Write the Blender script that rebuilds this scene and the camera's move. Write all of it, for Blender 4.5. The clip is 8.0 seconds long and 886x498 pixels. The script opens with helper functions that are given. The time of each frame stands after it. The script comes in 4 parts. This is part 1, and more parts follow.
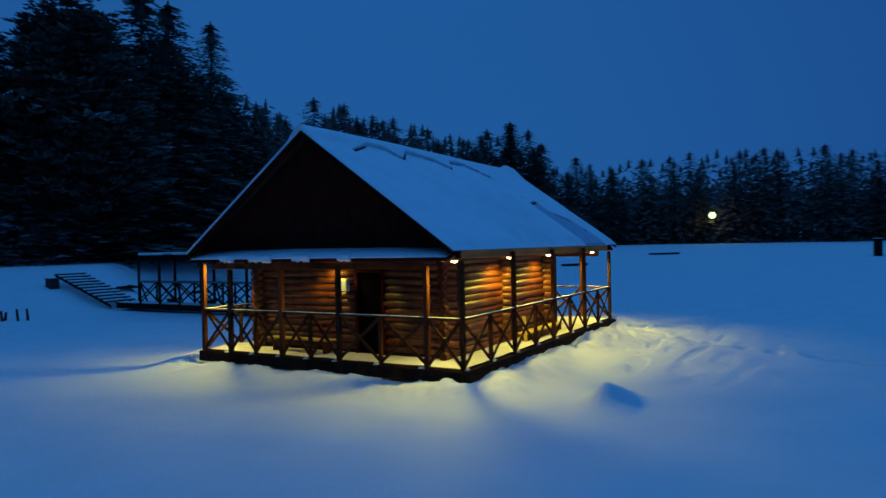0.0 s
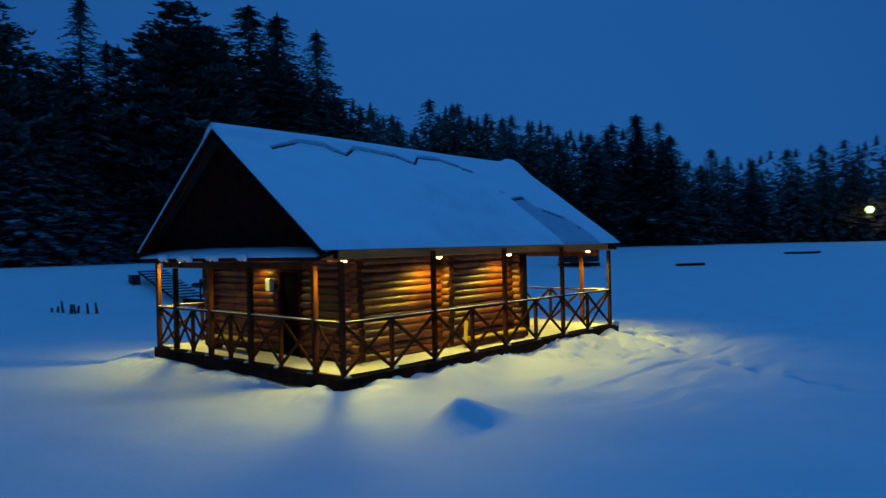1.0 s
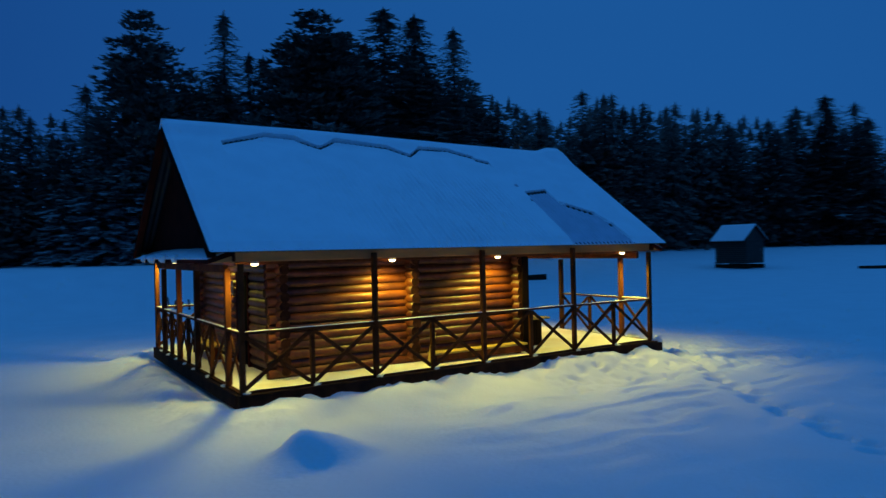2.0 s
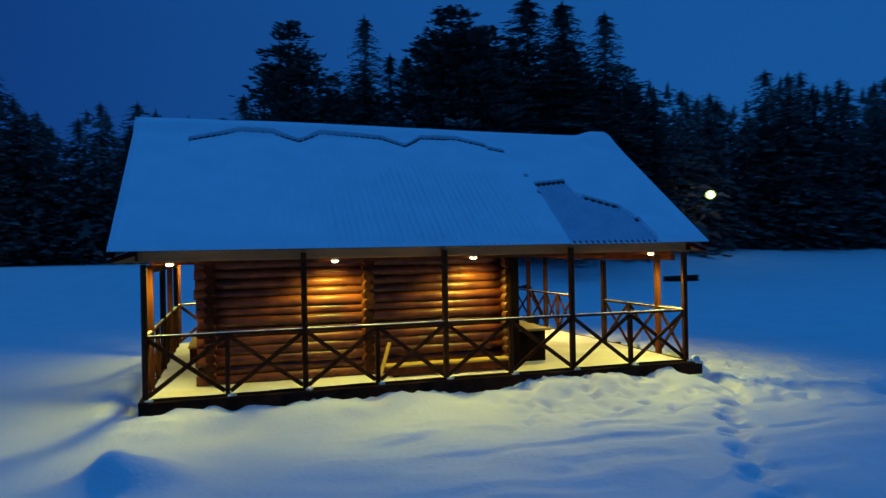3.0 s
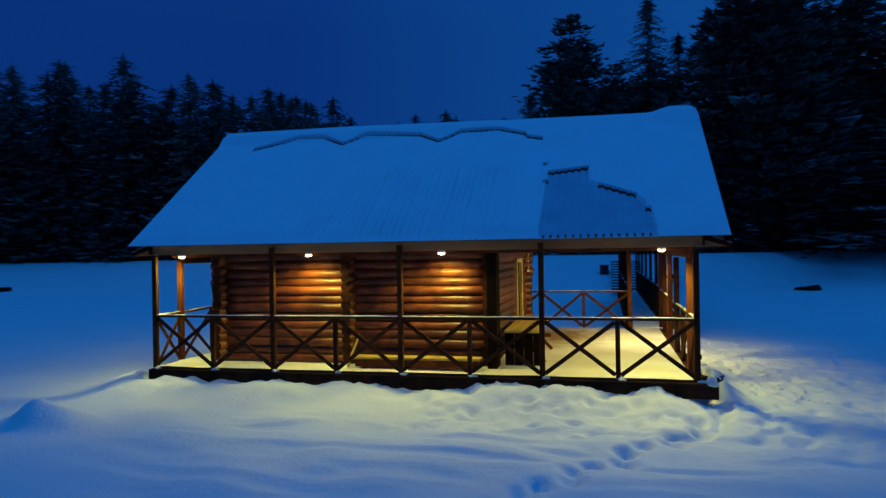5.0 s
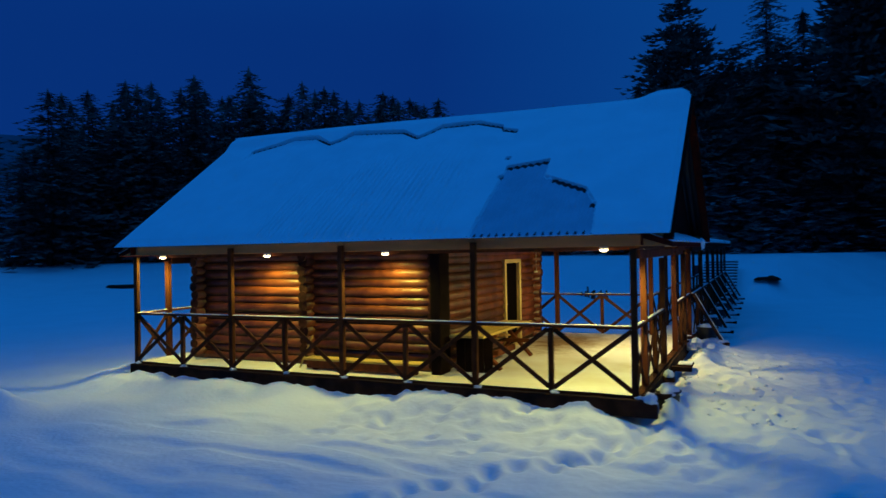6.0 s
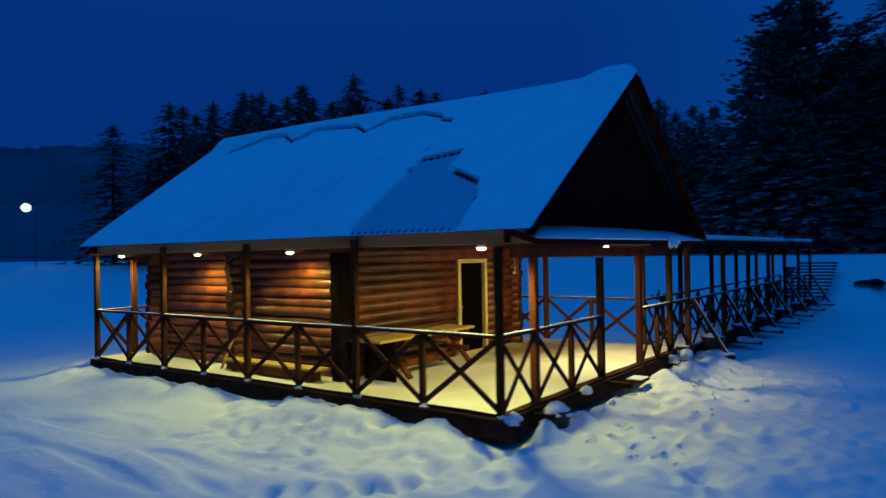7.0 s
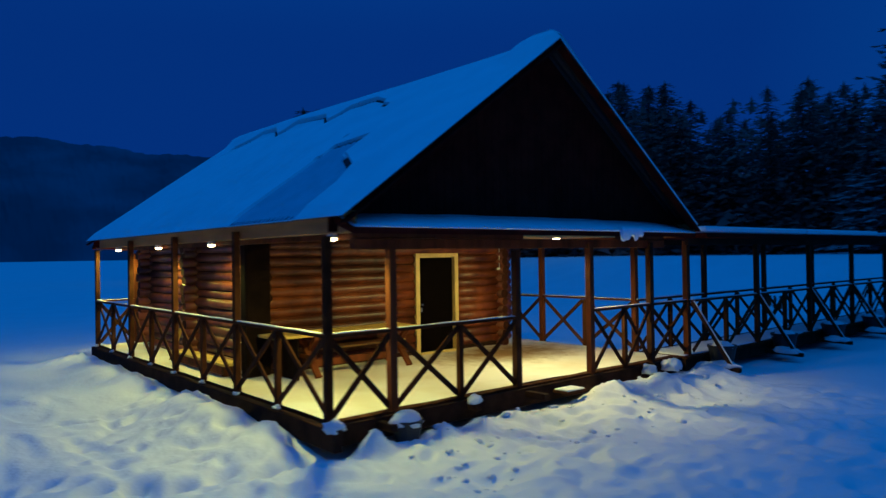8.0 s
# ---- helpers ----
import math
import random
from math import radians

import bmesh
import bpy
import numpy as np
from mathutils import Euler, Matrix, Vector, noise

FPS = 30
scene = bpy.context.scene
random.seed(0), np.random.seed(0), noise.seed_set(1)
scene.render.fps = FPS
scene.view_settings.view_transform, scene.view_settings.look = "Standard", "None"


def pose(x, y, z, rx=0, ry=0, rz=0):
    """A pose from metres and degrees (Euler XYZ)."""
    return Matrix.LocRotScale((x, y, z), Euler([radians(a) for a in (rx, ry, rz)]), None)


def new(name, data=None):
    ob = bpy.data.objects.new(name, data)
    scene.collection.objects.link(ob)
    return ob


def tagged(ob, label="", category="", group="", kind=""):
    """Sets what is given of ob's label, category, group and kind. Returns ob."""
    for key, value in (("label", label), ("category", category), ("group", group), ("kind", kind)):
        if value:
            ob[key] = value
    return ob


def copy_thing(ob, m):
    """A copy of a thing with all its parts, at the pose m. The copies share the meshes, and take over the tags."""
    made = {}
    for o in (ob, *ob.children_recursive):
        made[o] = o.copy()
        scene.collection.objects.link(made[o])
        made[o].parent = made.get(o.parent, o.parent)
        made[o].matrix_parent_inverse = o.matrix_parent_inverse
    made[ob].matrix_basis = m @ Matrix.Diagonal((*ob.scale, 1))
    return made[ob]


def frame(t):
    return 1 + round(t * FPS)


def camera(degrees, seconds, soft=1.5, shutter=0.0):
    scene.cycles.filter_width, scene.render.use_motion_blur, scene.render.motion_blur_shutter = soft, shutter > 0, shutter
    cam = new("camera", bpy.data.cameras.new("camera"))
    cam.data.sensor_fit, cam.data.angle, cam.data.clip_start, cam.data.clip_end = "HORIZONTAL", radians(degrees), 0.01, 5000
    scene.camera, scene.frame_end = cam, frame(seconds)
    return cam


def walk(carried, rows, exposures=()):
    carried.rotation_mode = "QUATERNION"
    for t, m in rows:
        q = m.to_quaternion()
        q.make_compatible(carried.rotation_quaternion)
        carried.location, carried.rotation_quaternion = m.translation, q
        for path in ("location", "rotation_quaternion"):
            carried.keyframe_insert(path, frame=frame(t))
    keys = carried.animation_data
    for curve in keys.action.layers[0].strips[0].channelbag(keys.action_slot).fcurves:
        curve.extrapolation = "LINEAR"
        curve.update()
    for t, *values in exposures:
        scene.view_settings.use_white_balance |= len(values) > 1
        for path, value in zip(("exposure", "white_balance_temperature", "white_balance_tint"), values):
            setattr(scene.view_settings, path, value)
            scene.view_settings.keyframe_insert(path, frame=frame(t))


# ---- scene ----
cam = camera(65.4, 8.0, soft=1.45, shutter=0.5)
METRES, EYE, TILT, LEAN, TURN = 35.2, 3.0, 0.0, 0.0, -60.1
ROWS = [
    (0.0, 0.0, 0.0, 0.0, -0.01, -0.39, 1.21),
    (0.5, 0.0745, 0.0148, -0.0017, 6.12, -0.3, 1.32),
    (1.0, 0.1456, 0.0448, -0.003, 12.35, -0.24, 1.3),
    (1.5, 0.2065, 0.0898, -0.0039, 19.66, -0.13, 1.28),
    (3.0, 0.3325, 0.2613, -0.0056, 43.11, 0.06, 1.08),
    (3.5, 0.3686, 0.3095, -0.0065, 50.92, -0.03, 1.02),
    (4.0, 0.4, 0.3537, -0.0073, 58.77, -0.11, 1.0),
    (5.5, 0.4466, 0.4945, -0.0088, 79.4, 0.1, 0.97),
    (6.0, 0.4444, 0.5494, -0.0097, 84.96, 0.2, 1.06),
    (6.5, 0.4344, 0.6064, -0.0109, 90.47, 0.29, 1.05),
    (7.0, 0.4167, 0.6642, -0.0123, 96.31, 0.4, 1.02),
    (7.5, 0.3931, 0.7205, -0.0146, 102.69, 0.51, 0.96),
    (8.0, 0.3656, 0.7734, -0.0171, 109.78, 0.55, 0.85),
]
walk(cam, [(t, pose(-12.41, -6.71, EYE, TILT, LEAN, TURN) @ pose(METRES * x, METRES * y, METRES * z, 90 + pitch, roll, yaw)) for t, x, y, z, yaw, pitch, roll in ROWS],
     exposures=[(0.0, 0.28, 7900, 5), (1.5, 0.22, 7600, 5), (3.5, 0.06, 6800, 6), (5.5, 0.0, 6200, 9), (8.0, -0.04, 5800, 10)])

SKY_DARK, SKY_LIGHT, SKY_ZENITH = (0.0032, 0.030, 0.180, 1), (0.0056, 0.080, 0.318, 1), (0.0100, 0.153, 0.565, 1)
LAMP_W, LAMP_COLOUR, PORCH_COLOUR = 165.0, (0.97, 0.92, 0.14), (1.0, 0.86, 0.25)
STREET_W = 20.0

# ---- world and lights ----
world = bpy.data.worlds.new("dusk")
scene.world = world
world.use_nodes = True
wn, wl = world.node_tree.nodes, world.node_tree.links
wn.clear()
w_out, w_bg = wn.new("ShaderNodeOutputWorld"), wn.new("ShaderNodeBackground")
w_tc = wn.new("ShaderNodeTexCoord")
w_dot = wn.new("ShaderNodeVectorMath")
w_dot.operation = "DOT_PRODUCT"
w_dot.inputs[1].default_value = (math.cos(radians(40)), math.sin(radians(40)), 0.0)
w_map = wn.new("ShaderNodeMapRange")
w_map.inputs[1].default_value, w_map.inputs[2].default_value = -1.0, 1.0
w_ramp = wn.new("ShaderNodeValToRGB")
w_ramp.color_ramp.elements[0].position, w_ramp.color_ramp.elements[0].color = 0.62, SKY_DARK
w_ramp.color_ramp.elements[1].position, w_ramp.color_ramp.elements[1].color = 0.98, SKY_LIGHT
wl.new(w_tc.outputs["Generated"], w_dot.inputs[0])
wl.new(w_dot.outputs["Value"], w_map.inputs[0])
wl.new(w_map.outputs[0], w_ramp.inputs[0])
# the dusk sky grows bluer and brighter towards the zenith
w_sep, w_up, w_mix = wn.new("ShaderNodeSeparateXYZ"), wn.new("ShaderNodeMapRange"), wn.new("ShaderNodeMix")
wl.new(w_tc.outputs["Generated"], w_sep.inputs[0])
wl.new(w_sep.outputs[2], w_up.inputs[0])
w_up.interpolation_type = "SMOOTHSTEP"
w_up.inputs[1].default_value, w_up.inputs[2].default_value = 0.28, 0.85
w_mix.data_type = "RGBA"
w_mix.inputs[7].default_value = SKY_ZENITH
wl.new(w_up.outputs[0], w_mix.inputs[0])
wl.new(w_ramp.outputs[0], w_mix.inputs[6])
wl.new(w_mix.outputs[2], w_bg.inputs[0])
w_bg.inputs[1].default_value = 1.0
wl.new(w_bg.outputs[0], w_out.inputs[0])


# ---- materials ----
def material(name, base, rough=0.7, metal=0.0, scale=6.0, spread=0.25, second=None, bump=0.2, bump_scale=30.0, stretch=(1, 1, 1),
             per_object=0.0, coat=0.0, emission=None, power=0.0, spec=0.5):
    """Base colour mixed with a second one by noise at two scales, with a fine bump."""
    m = bpy.data.materials.new(name)
    m.use_nodes = True
    n, l = m.node_tree.nodes, m.node_tree.links
    b = n["Principled BSDF"]
    b.inputs["Roughness"].default_value = rough
    b.inputs["Metallic"].default_value = metal
    b.inputs["Coat Weight"].default_value = coat
    b.inputs["Specular IOR Level"].default_value = spec
    tc, mp = n.new("ShaderNodeTexCoord"), n.new("ShaderNodeMapping")
    mp.inputs["Scale"].default_value = stretch
    l.new(tc.outputs["Object"], mp.inputs[0])
    big, fine = n.new("ShaderNodeTexNoise"), n.new("ShaderNodeTexNoise")
    big.inputs["Scale"].default_value, big.inputs["Detail"].default_value = scale, 6
    fine.inputs["Scale"].default_value, fine.inputs["Detail"].default_value = bump_scale, 4
    l.new(mp.outputs[0], big.inputs["Vector"])
    l.new(mp.outputs[0], fine.inputs["Vector"])
    second = second or tuple(c * (1 - spread) for c in base)
    mix = n.new("ShaderNodeMix")
    mix.data_type = "RGBA"
    mix.inputs[6].default_value = (*second, 1)
    mix.inputs[7].default_value = (*base, 1)
    ramp = n.new("ShaderNodeMapRange")
    ramp.inputs[1].default_value, ramp.inputs[2].default_value = 0.35, 0.65
    l.new(big.outputs[0], ramp.inputs[0])
    l.new(ramp.outputs[0], mix.inputs[0])
    colour = mix.outputs[2]
    if per_object:
        info, hsv = n.new("ShaderNodeObjectInfo"), n.new("ShaderNodeHueSaturation")
        rng = n.new("ShaderNodeMapRange")
        rng.inputs[3].default_value, rng.inputs[4].default_value = 1 - per_object, 1 + per_object
        l.new(info.outputs["Random"], rng.inputs[0])
        l.new(rng.outputs[0], hsv.inputs["Value"])
        l.new(colour, hsv.inputs["Color"])
        colour = hsv.outputs[0]
    l.new(colour, b.inputs["Base Color"])
    bp = n.new("ShaderNodeBump")
    bp.inputs["Strength"].default_value, bp.inputs["Distance"].default_value = bump, 0.02
    l.new(fine.outputs[0], bp.inputs["Height"])
    l.new(bp.outputs[0], b.inputs["Normal"])
    if emission:
        b.inputs["Emission Color"].default_value = (*emission, 1)
        b.inputs["Emission Strength"].default_value = power
    return m


M_SNOW = material("snow", (0.79, 0.80, 0.80), 0.75, scale=0.6, spread=0.05, bump=0.5, bump_scale=13.0)
M_ROOFSNOW = material("roof_snow", (0.90, 0.91, 0.92), 0.7, scale=1.5, spread=0.06, bump=0.25, bump_scale=14.0)
M_THINSNOW = material("thin_snow_on_sheet", (0.60, 0.58, 0.66), 0.7, scale=3.0, spread=0.12, bump=0.25, bump_scale=20.0)
M_DECKSNOW = material("trodden_snow", (0.80, 0.76, 0.80), 0.8, spec=0.2, scale=0.9, second=(0.66, 0.57, 0.52), bump=0.4, bump_scale=12.0)


def trodden(m, cx, cy, rx, ry, brown):
    """Mixes brown, trodden-in grit into a snow material round one place."""
    n, l = m.node_tree.nodes, m.node_tree.links
    b = n["Principled BSDF"]
    old = b.inputs["Base Color"].links[0].from_socket
    tc, mp, ln = n.new("ShaderNodeTexCoord"), n.new("ShaderNodeMapping"), n.new("ShaderNodeVectorMath")
    mp.inputs["Location"].default_value = (-cx / rx, -cy / ry, 0)
    mp.inputs["Scale"].default_value = (1 / rx, 1 / ry, 0)
    ln.operation = "LENGTH"
    nz, ad, rg, mx = n.new("ShaderNodeTexNoise"), n.new("ShaderNodeMath"), n.new("ShaderNodeMapRange"), n.new("ShaderNodeMix")
    nz.inputs["Scale"].default_value, nz.inputs["Detail"].default_value = 3.5, 8
    nz.inputs["Roughness"].default_value = 0.7
    ad.operation = "MULTIPLY_ADD"
    ad.inputs[1].default_value, rg.inputs[1].default_value, rg.inputs[2].default_value = 1.6, 2.0, 1.1
    mx.data_type = "RGBA"
    mx.inputs[7].default_value = (*brown, 1)
    l.new(tc.outputs["Object"], mp.inputs[0])
    l.new(tc.outputs["Object"], nz.inputs["Vector"])
    l.new(mp.outputs[0], ln.inputs[0])
    l.new(nz.outputs[0], ad.inputs[0])
    l.new(ln.outputs["Value"], ad.inputs[2])
    l.new(ad.outputs[0], rg.inputs[0])
    l.new(rg.outputs[0], mx.inputs[0])
    l.new(old, mx.inputs[6])
    l.new(mx.outputs[2], b.inputs["Base Color"])


trodden(M_DECKSNOW, 7.75, 5.7, 1.2, 2.0, (0.22, 0.12, 0.045))
M_LOG = material("stained_log", (0.180, 0.044, 0.011), 0.42, spec=0.40, scale=3.0, second=(0.065, 0.012, 0.004), bump=0.25, bump_scale=14.0,
                 stretch=(1, 1, 1), per_object=0.35)
M_LOGEND = material("weathered_log_end", (0.065, 0.020, 0.009), 0.85, spec=0.1, scale=9.0, spread=0.55, bump=0.4, bump_scale=30.0, per_object=0.3)
M_POST = material("stained_post", (0.17, 0.045, 0.016), 0.7, spec=0.06, scale=4.0, second=(0.06, 0.02, 0.008), bump=0.3, bump_scale=40.0, stretch=(1, 1, 0.15), per_object=0.2)
M_DARKPOST = material("dark_post", (0.060, 0.024, 0.012), 0.7, spec=0.06, scale=4.0, spread=0.5, bump=0.3, bump_scale=40.0, per_object=0.2)
M_RAIL = material("rail_wood", (0.080, 0.028, 0.011), 0.8, spec=0.04, scale=5.0, spread=0.45, bump=0.3, bump_scale=40.0, per_object=0.25)
M_FASCIA = material("fascia_board", (0.55, 0.25, 0.09), 0.8, spec=0.04, scale=3.0, spread=0.4, bump=0.2, bump_scale=40.0, stretch=(0.2, 1, 1))
M_GABLE = material("dark_siding", (0.080, 0.012, 0.008), 0.95, scale=3.0, spread=0.4, bump=0.3, bump_scale=30.0, spec=0.02)
M_SHEET = material("roof_sheet", (0.022, 0.02, 0.022), 0.6, metal=0.0, spec=0.3, scale=3.0, spread=0.3, bump=0.1)
M_BEAM = material("wet_beam", (0.045, 0.020, 0.012), 0.85, spec=0.06, scale=4.0, spread=0.5, bump=0.3, bump_scale=30.0)
M_BOARD = material("fresh_board", (0.62, 0.40, 0.09), 0.6, spec=0.15, scale=3.0, second=(0.42, 0.26, 0.08), bump=0.2, bump_scale=40.0, stretch=(1, 0.15, 1))
M_DOORFRAME = material("pale_frame", (0.70, 0.48, 0.16), 0.55, scale=4.0, spread=0.2, bump=0.1)
M_DOOR = material("dark_door", (0.004, 0.0025, 0.0025), 0.9, spec=0.02, scale=4.0, spread=0.3, bump=0.1)
M_METAL = material("steel", (0.6, 0.6, 0.58), 0.3, metal=1.0, bump=0.05)
M_WHITE = material("white_enamel", (0.78, 0.76, 0.68), 0.4, spread=0.08, bump=0.05)
M_BLACK = material("black_plastic", (0.02, 0.02, 0.022), 0.6, spread=0.3, bump=0.1)
M_BULB = material("warm_bulb", (0.9, 0.85, 0.7), 0.4, bump=0.0, emission=(1.0, 0.76, 0.34), power=9.0)
M_STREET = material("street_bulb", (0.9, 0.95, 0.85), 0.4, bump=0.0, emission=(0.60, 1.0, 0.38), power=2.4)
M_BARK = material("bark", (0.06, 0.045, 0.036), 0.95, spec=0.05, scale=3.0, spread=0.5, bump=0.5, bump_scale=10.0)
# paler and redder than dark needles: the lift is haze put into the colour
M_NEEDLE = material("haze_lifted_needle_sprays", (0.33, 0.20, 0.165), 0.95, spec=0.05, scale=0.6, spread=0.5, bump=0.3, bump_scale=6.0, per_object=0.3)
# needle colour lightened to put the haze of the far bank into it
M_HAZENEEDLE = material("hazy_far_needles", (0.26, 0.155, 0.125), 0.95, spec=0.05, scale=0.08, spread=0.45, bump=0.3, bump_scale=4.0)
# pale blue base colour stands for the haze in front of the hills
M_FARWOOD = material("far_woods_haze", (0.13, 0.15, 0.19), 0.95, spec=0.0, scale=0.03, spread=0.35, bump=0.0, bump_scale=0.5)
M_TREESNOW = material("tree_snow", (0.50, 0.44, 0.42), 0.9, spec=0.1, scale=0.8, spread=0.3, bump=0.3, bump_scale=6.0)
M_SOFFIT = material("soffit_boards", (0.42, 0.27, 0.13), 0.75, spec=0.1, scale=3.0, spread=0.35, bump=0.2, bump_scale=30.0, stretch=(0.15, 1, 1))
M_TARP = material("dark_weathered_board", (0.014, 0.007, 0.005), 0.9, spec=0.05, scale=4.0, spread=0.5, bump=0.3, bump_scale=30.0)
M_GREYWOOD = material("grey_wood", (0.060, 0.036, 0.026), 0.8, scale=3.0, spread=0.4, bump=0.3, bump_scale=20.0)


# ---- mesh helpers ----
def part(name, bm, mat, parent=None, label="", smooth=False):
    """One mesh object from a bmesh, under a thing or a part."""
    me = bpy.data.meshes.new(name)
    bm.normal_update()
    bm.to_mesh(me)
    bm.free()
    me.materials.append(mat)
    if smooth:
        me.polygons.foreach_set("use_smooth", [True] * len(me.polygons))
    ob = new(name, me)
    if parent is not None:
        ob.parent = parent
    return tagged(ob, label)


def raw(name, verts, faces, mat, parent=None, label="", smooth=False):
    me = bpy.data.meshes.new(name)
    me.from_pydata([tuple(v) for v in verts], [], [tuple(f) for f in faces])
    me.update()
    me.materials.append(mat)
    if smooth:
        me.polygons.foreach_set("use_smooth", [True] * len(me.polygons))
    ob = new(name, me)
    if parent is not None:
        ob.parent = parent
    return tagged(ob, label)


def thing(name, at, label, category, group="", kind=""):
    e = new(name)
    e.location = at
    e.empty_display_size = 0.2
    return tagged(e, label, category, group, kind)


def boxes(*specs, bevel=0.008):
    """A bmesh of bevelled boxes, each (x0, x1, y0, y1, z0, z1)."""
    bm = bmesh.new()
    for x0, x1, y0, y1, z0, z1 in specs:
        r = bmesh.ops.create_cube(bm, size=1.0, matrix=Matrix.LocRotScale(((x0 + x1) / 2, (y0 + y1) / 2, (z0 + z1) / 2), None, (x1 - x0, y1 - y0, z1 - z0)))
        if bevel:
            es = list({e for v in r["verts"] for e in v.link_edges})
            bmesh.ops.bevel(bm, geom=es, offset=bevel, segments=1, affect="EDGES")
    return bm


def beam(p, q, w, h, bevel=0.006, up=(0, 0, 1)):
    """A squared timber from p to q, w wide and h high."""
    p, q = Vector(p), Vector(q)
    d = q - p
    z = d.normalized()
    u = Vector(up)
    x = u.cross(z)
    if x.length < 1e-3:
        x = Vector((1, 0, 0)).cross(z)
    x.normalize()
    y = z.cross(x)
    m = Matrix((x, y, z)).transposed().to_4x4()
    m.translation = (p + q) / 2
    bm = bmesh.new()
    bmesh.ops.create_cube(bm, size=1.0, matrix=m @ Matrix.Diagonal((w, h, d.length, 1)))
    if bevel:
        bmesh.ops.bevel(bm, geom=bm.edges[:], offset=bevel, segments=1, affect="EDGES")
    return bm


def rod(p, q, r, sides=10, r2=None, wobble=0.0, segs=1, seed=0):
    """A round timber from p to q; wobble makes it uneven along its length."""
    p, q = Vector(p), Vector(q)
    r2 = r if r2 is None else r2
    d = (q - p)
    z = d.normalized()
    x = Vector((0, 0, 1)).cross(z)
    if x.length < 1e-3:
        x = Vector((1, 0, 0))
    x.normalize()
    y = z.cross(x)
    bm = bmesh.new()
    rings = []
    rnd = random.Random(seed)
    for k in range(segs + 1):
        f = k / segs
        c = p + d * f
        rr = (r + (r2 - r) * f) * (1 + wobble * rnd.uniform(-1, 1))
        off = x * (wobble * r * rnd.uniform(-0.6, 0.6)) + y * (wobble * r * rnd.uniform(-0.6, 0.6))
        ring = []
        for i in range(sides):
            a = 2 * math.pi * i / sides
            j = 1 + wobble * 0.35 * rnd.uniform(-1, 1)
            ring.append(bm.verts.new(c + off + (x * math.cos(a) + y * math.sin(a)) * rr * j))
        rings.append(ring)
    for a, b in zip(rings, rings[1:]):
        for i in range(sides):
            bm.faces.new((a[i], a[(i + 1) % sides], b[(i + 1) % sides], b[i]))
    bm.faces.new(rings[0][::-1])
    bm.faces.new(rings[-1])
    return bm


def lump(at, rx, ry, rz, seed, rough=0.3, sub=3):
    """An uneven rounded heap that sits on at."""
    bm = bmesh.new()
    bmesh.ops.create_icosphere(bm, subdivisions=sub, radius=1.0)
    for v in bm.verts:
        k = 1 + rough * noise.noise(v.co * 1.7 + Vector((seed * 3.1, seed * 1.7, 0))) + 0.6 * rough * noise.noise(v.co * 4.1 + Vector((0, seed * 2.3, seed)))
        v.co = Vector((v.co.x * rx * k, v.co.y * ry * k, max(v.co.z, -0.35) * rz * k))
        v.co += Vector(at)
    return bm


def smoothstep(a, b, x):
    t = np.clip((x - a) / (b - a), 0, 1)
    return t * t * (3 - 2 * t)


# ---- ground ----
SHORE_AZ = [-180, -90, -30, 0, 20, 32, 45, 55, 75, 90, 100, 115, 130, 143, 147, 149, 180]
SHORE_R = [300, 240, 150, 112, 112, 105, 80, 62, 55, 52, 55, 58, 62, 68, 80, 250, 300]
BANK_AZ = [-180, -90, 0, 35, 53, 69, 77, 105, 118, 130, 143, 156, 161, 180]
BANK_R0 = [120, 90, 56, 55, 50, 44, 30, 29.5, 36, 40, 46, 48, 120, 120]
BANK_R1 = [300, 240, 112, 104, 64, 53, 39, 38, 50, 60, 66, 66, 250, 300]
LAKE_X, LAKE_Y = 5.0, -5.0
FOOT_TRAIL = [(10.75, -0.55), (10.3, -1.3), (9.9, -2.08), (9.2, -2.9), (8.55, -3.8), (8.0, -4.7), (7.5, -5.5), (6.9, -6.6), (6.2, -8.0)]


def ground_height(x, y):
    """Lake snow: level round the cabin, rising to the wooded bank. x and y are arrays."""
    r = np.hypot(x - LAKE_X, y - LAKE_Y)
    az = np.degrees(np.arctan2(y - LAKE_Y, x - LAKE_X))
    rs = np.interp(az, SHORE_AZ, SHORE_R)
    r0 = np.interp(az, BANK_AZ, BANK_R0)
    r1 = np.interp(az, BANK_AZ, BANK_R1)
    z = 2.1 * smoothstep(0.0, 1.0, (r - r0) / (r1 - r0))
    hill = np.interp(az, [-180, -90, 20, 60, 90, 138, 147, 180], [0.02, 0.0, 0.03, 0.06, 0.10, 0.06, 0.0, 0.02])
    z = z + np.clip(r - rs, 0, 190) * hill
    return z


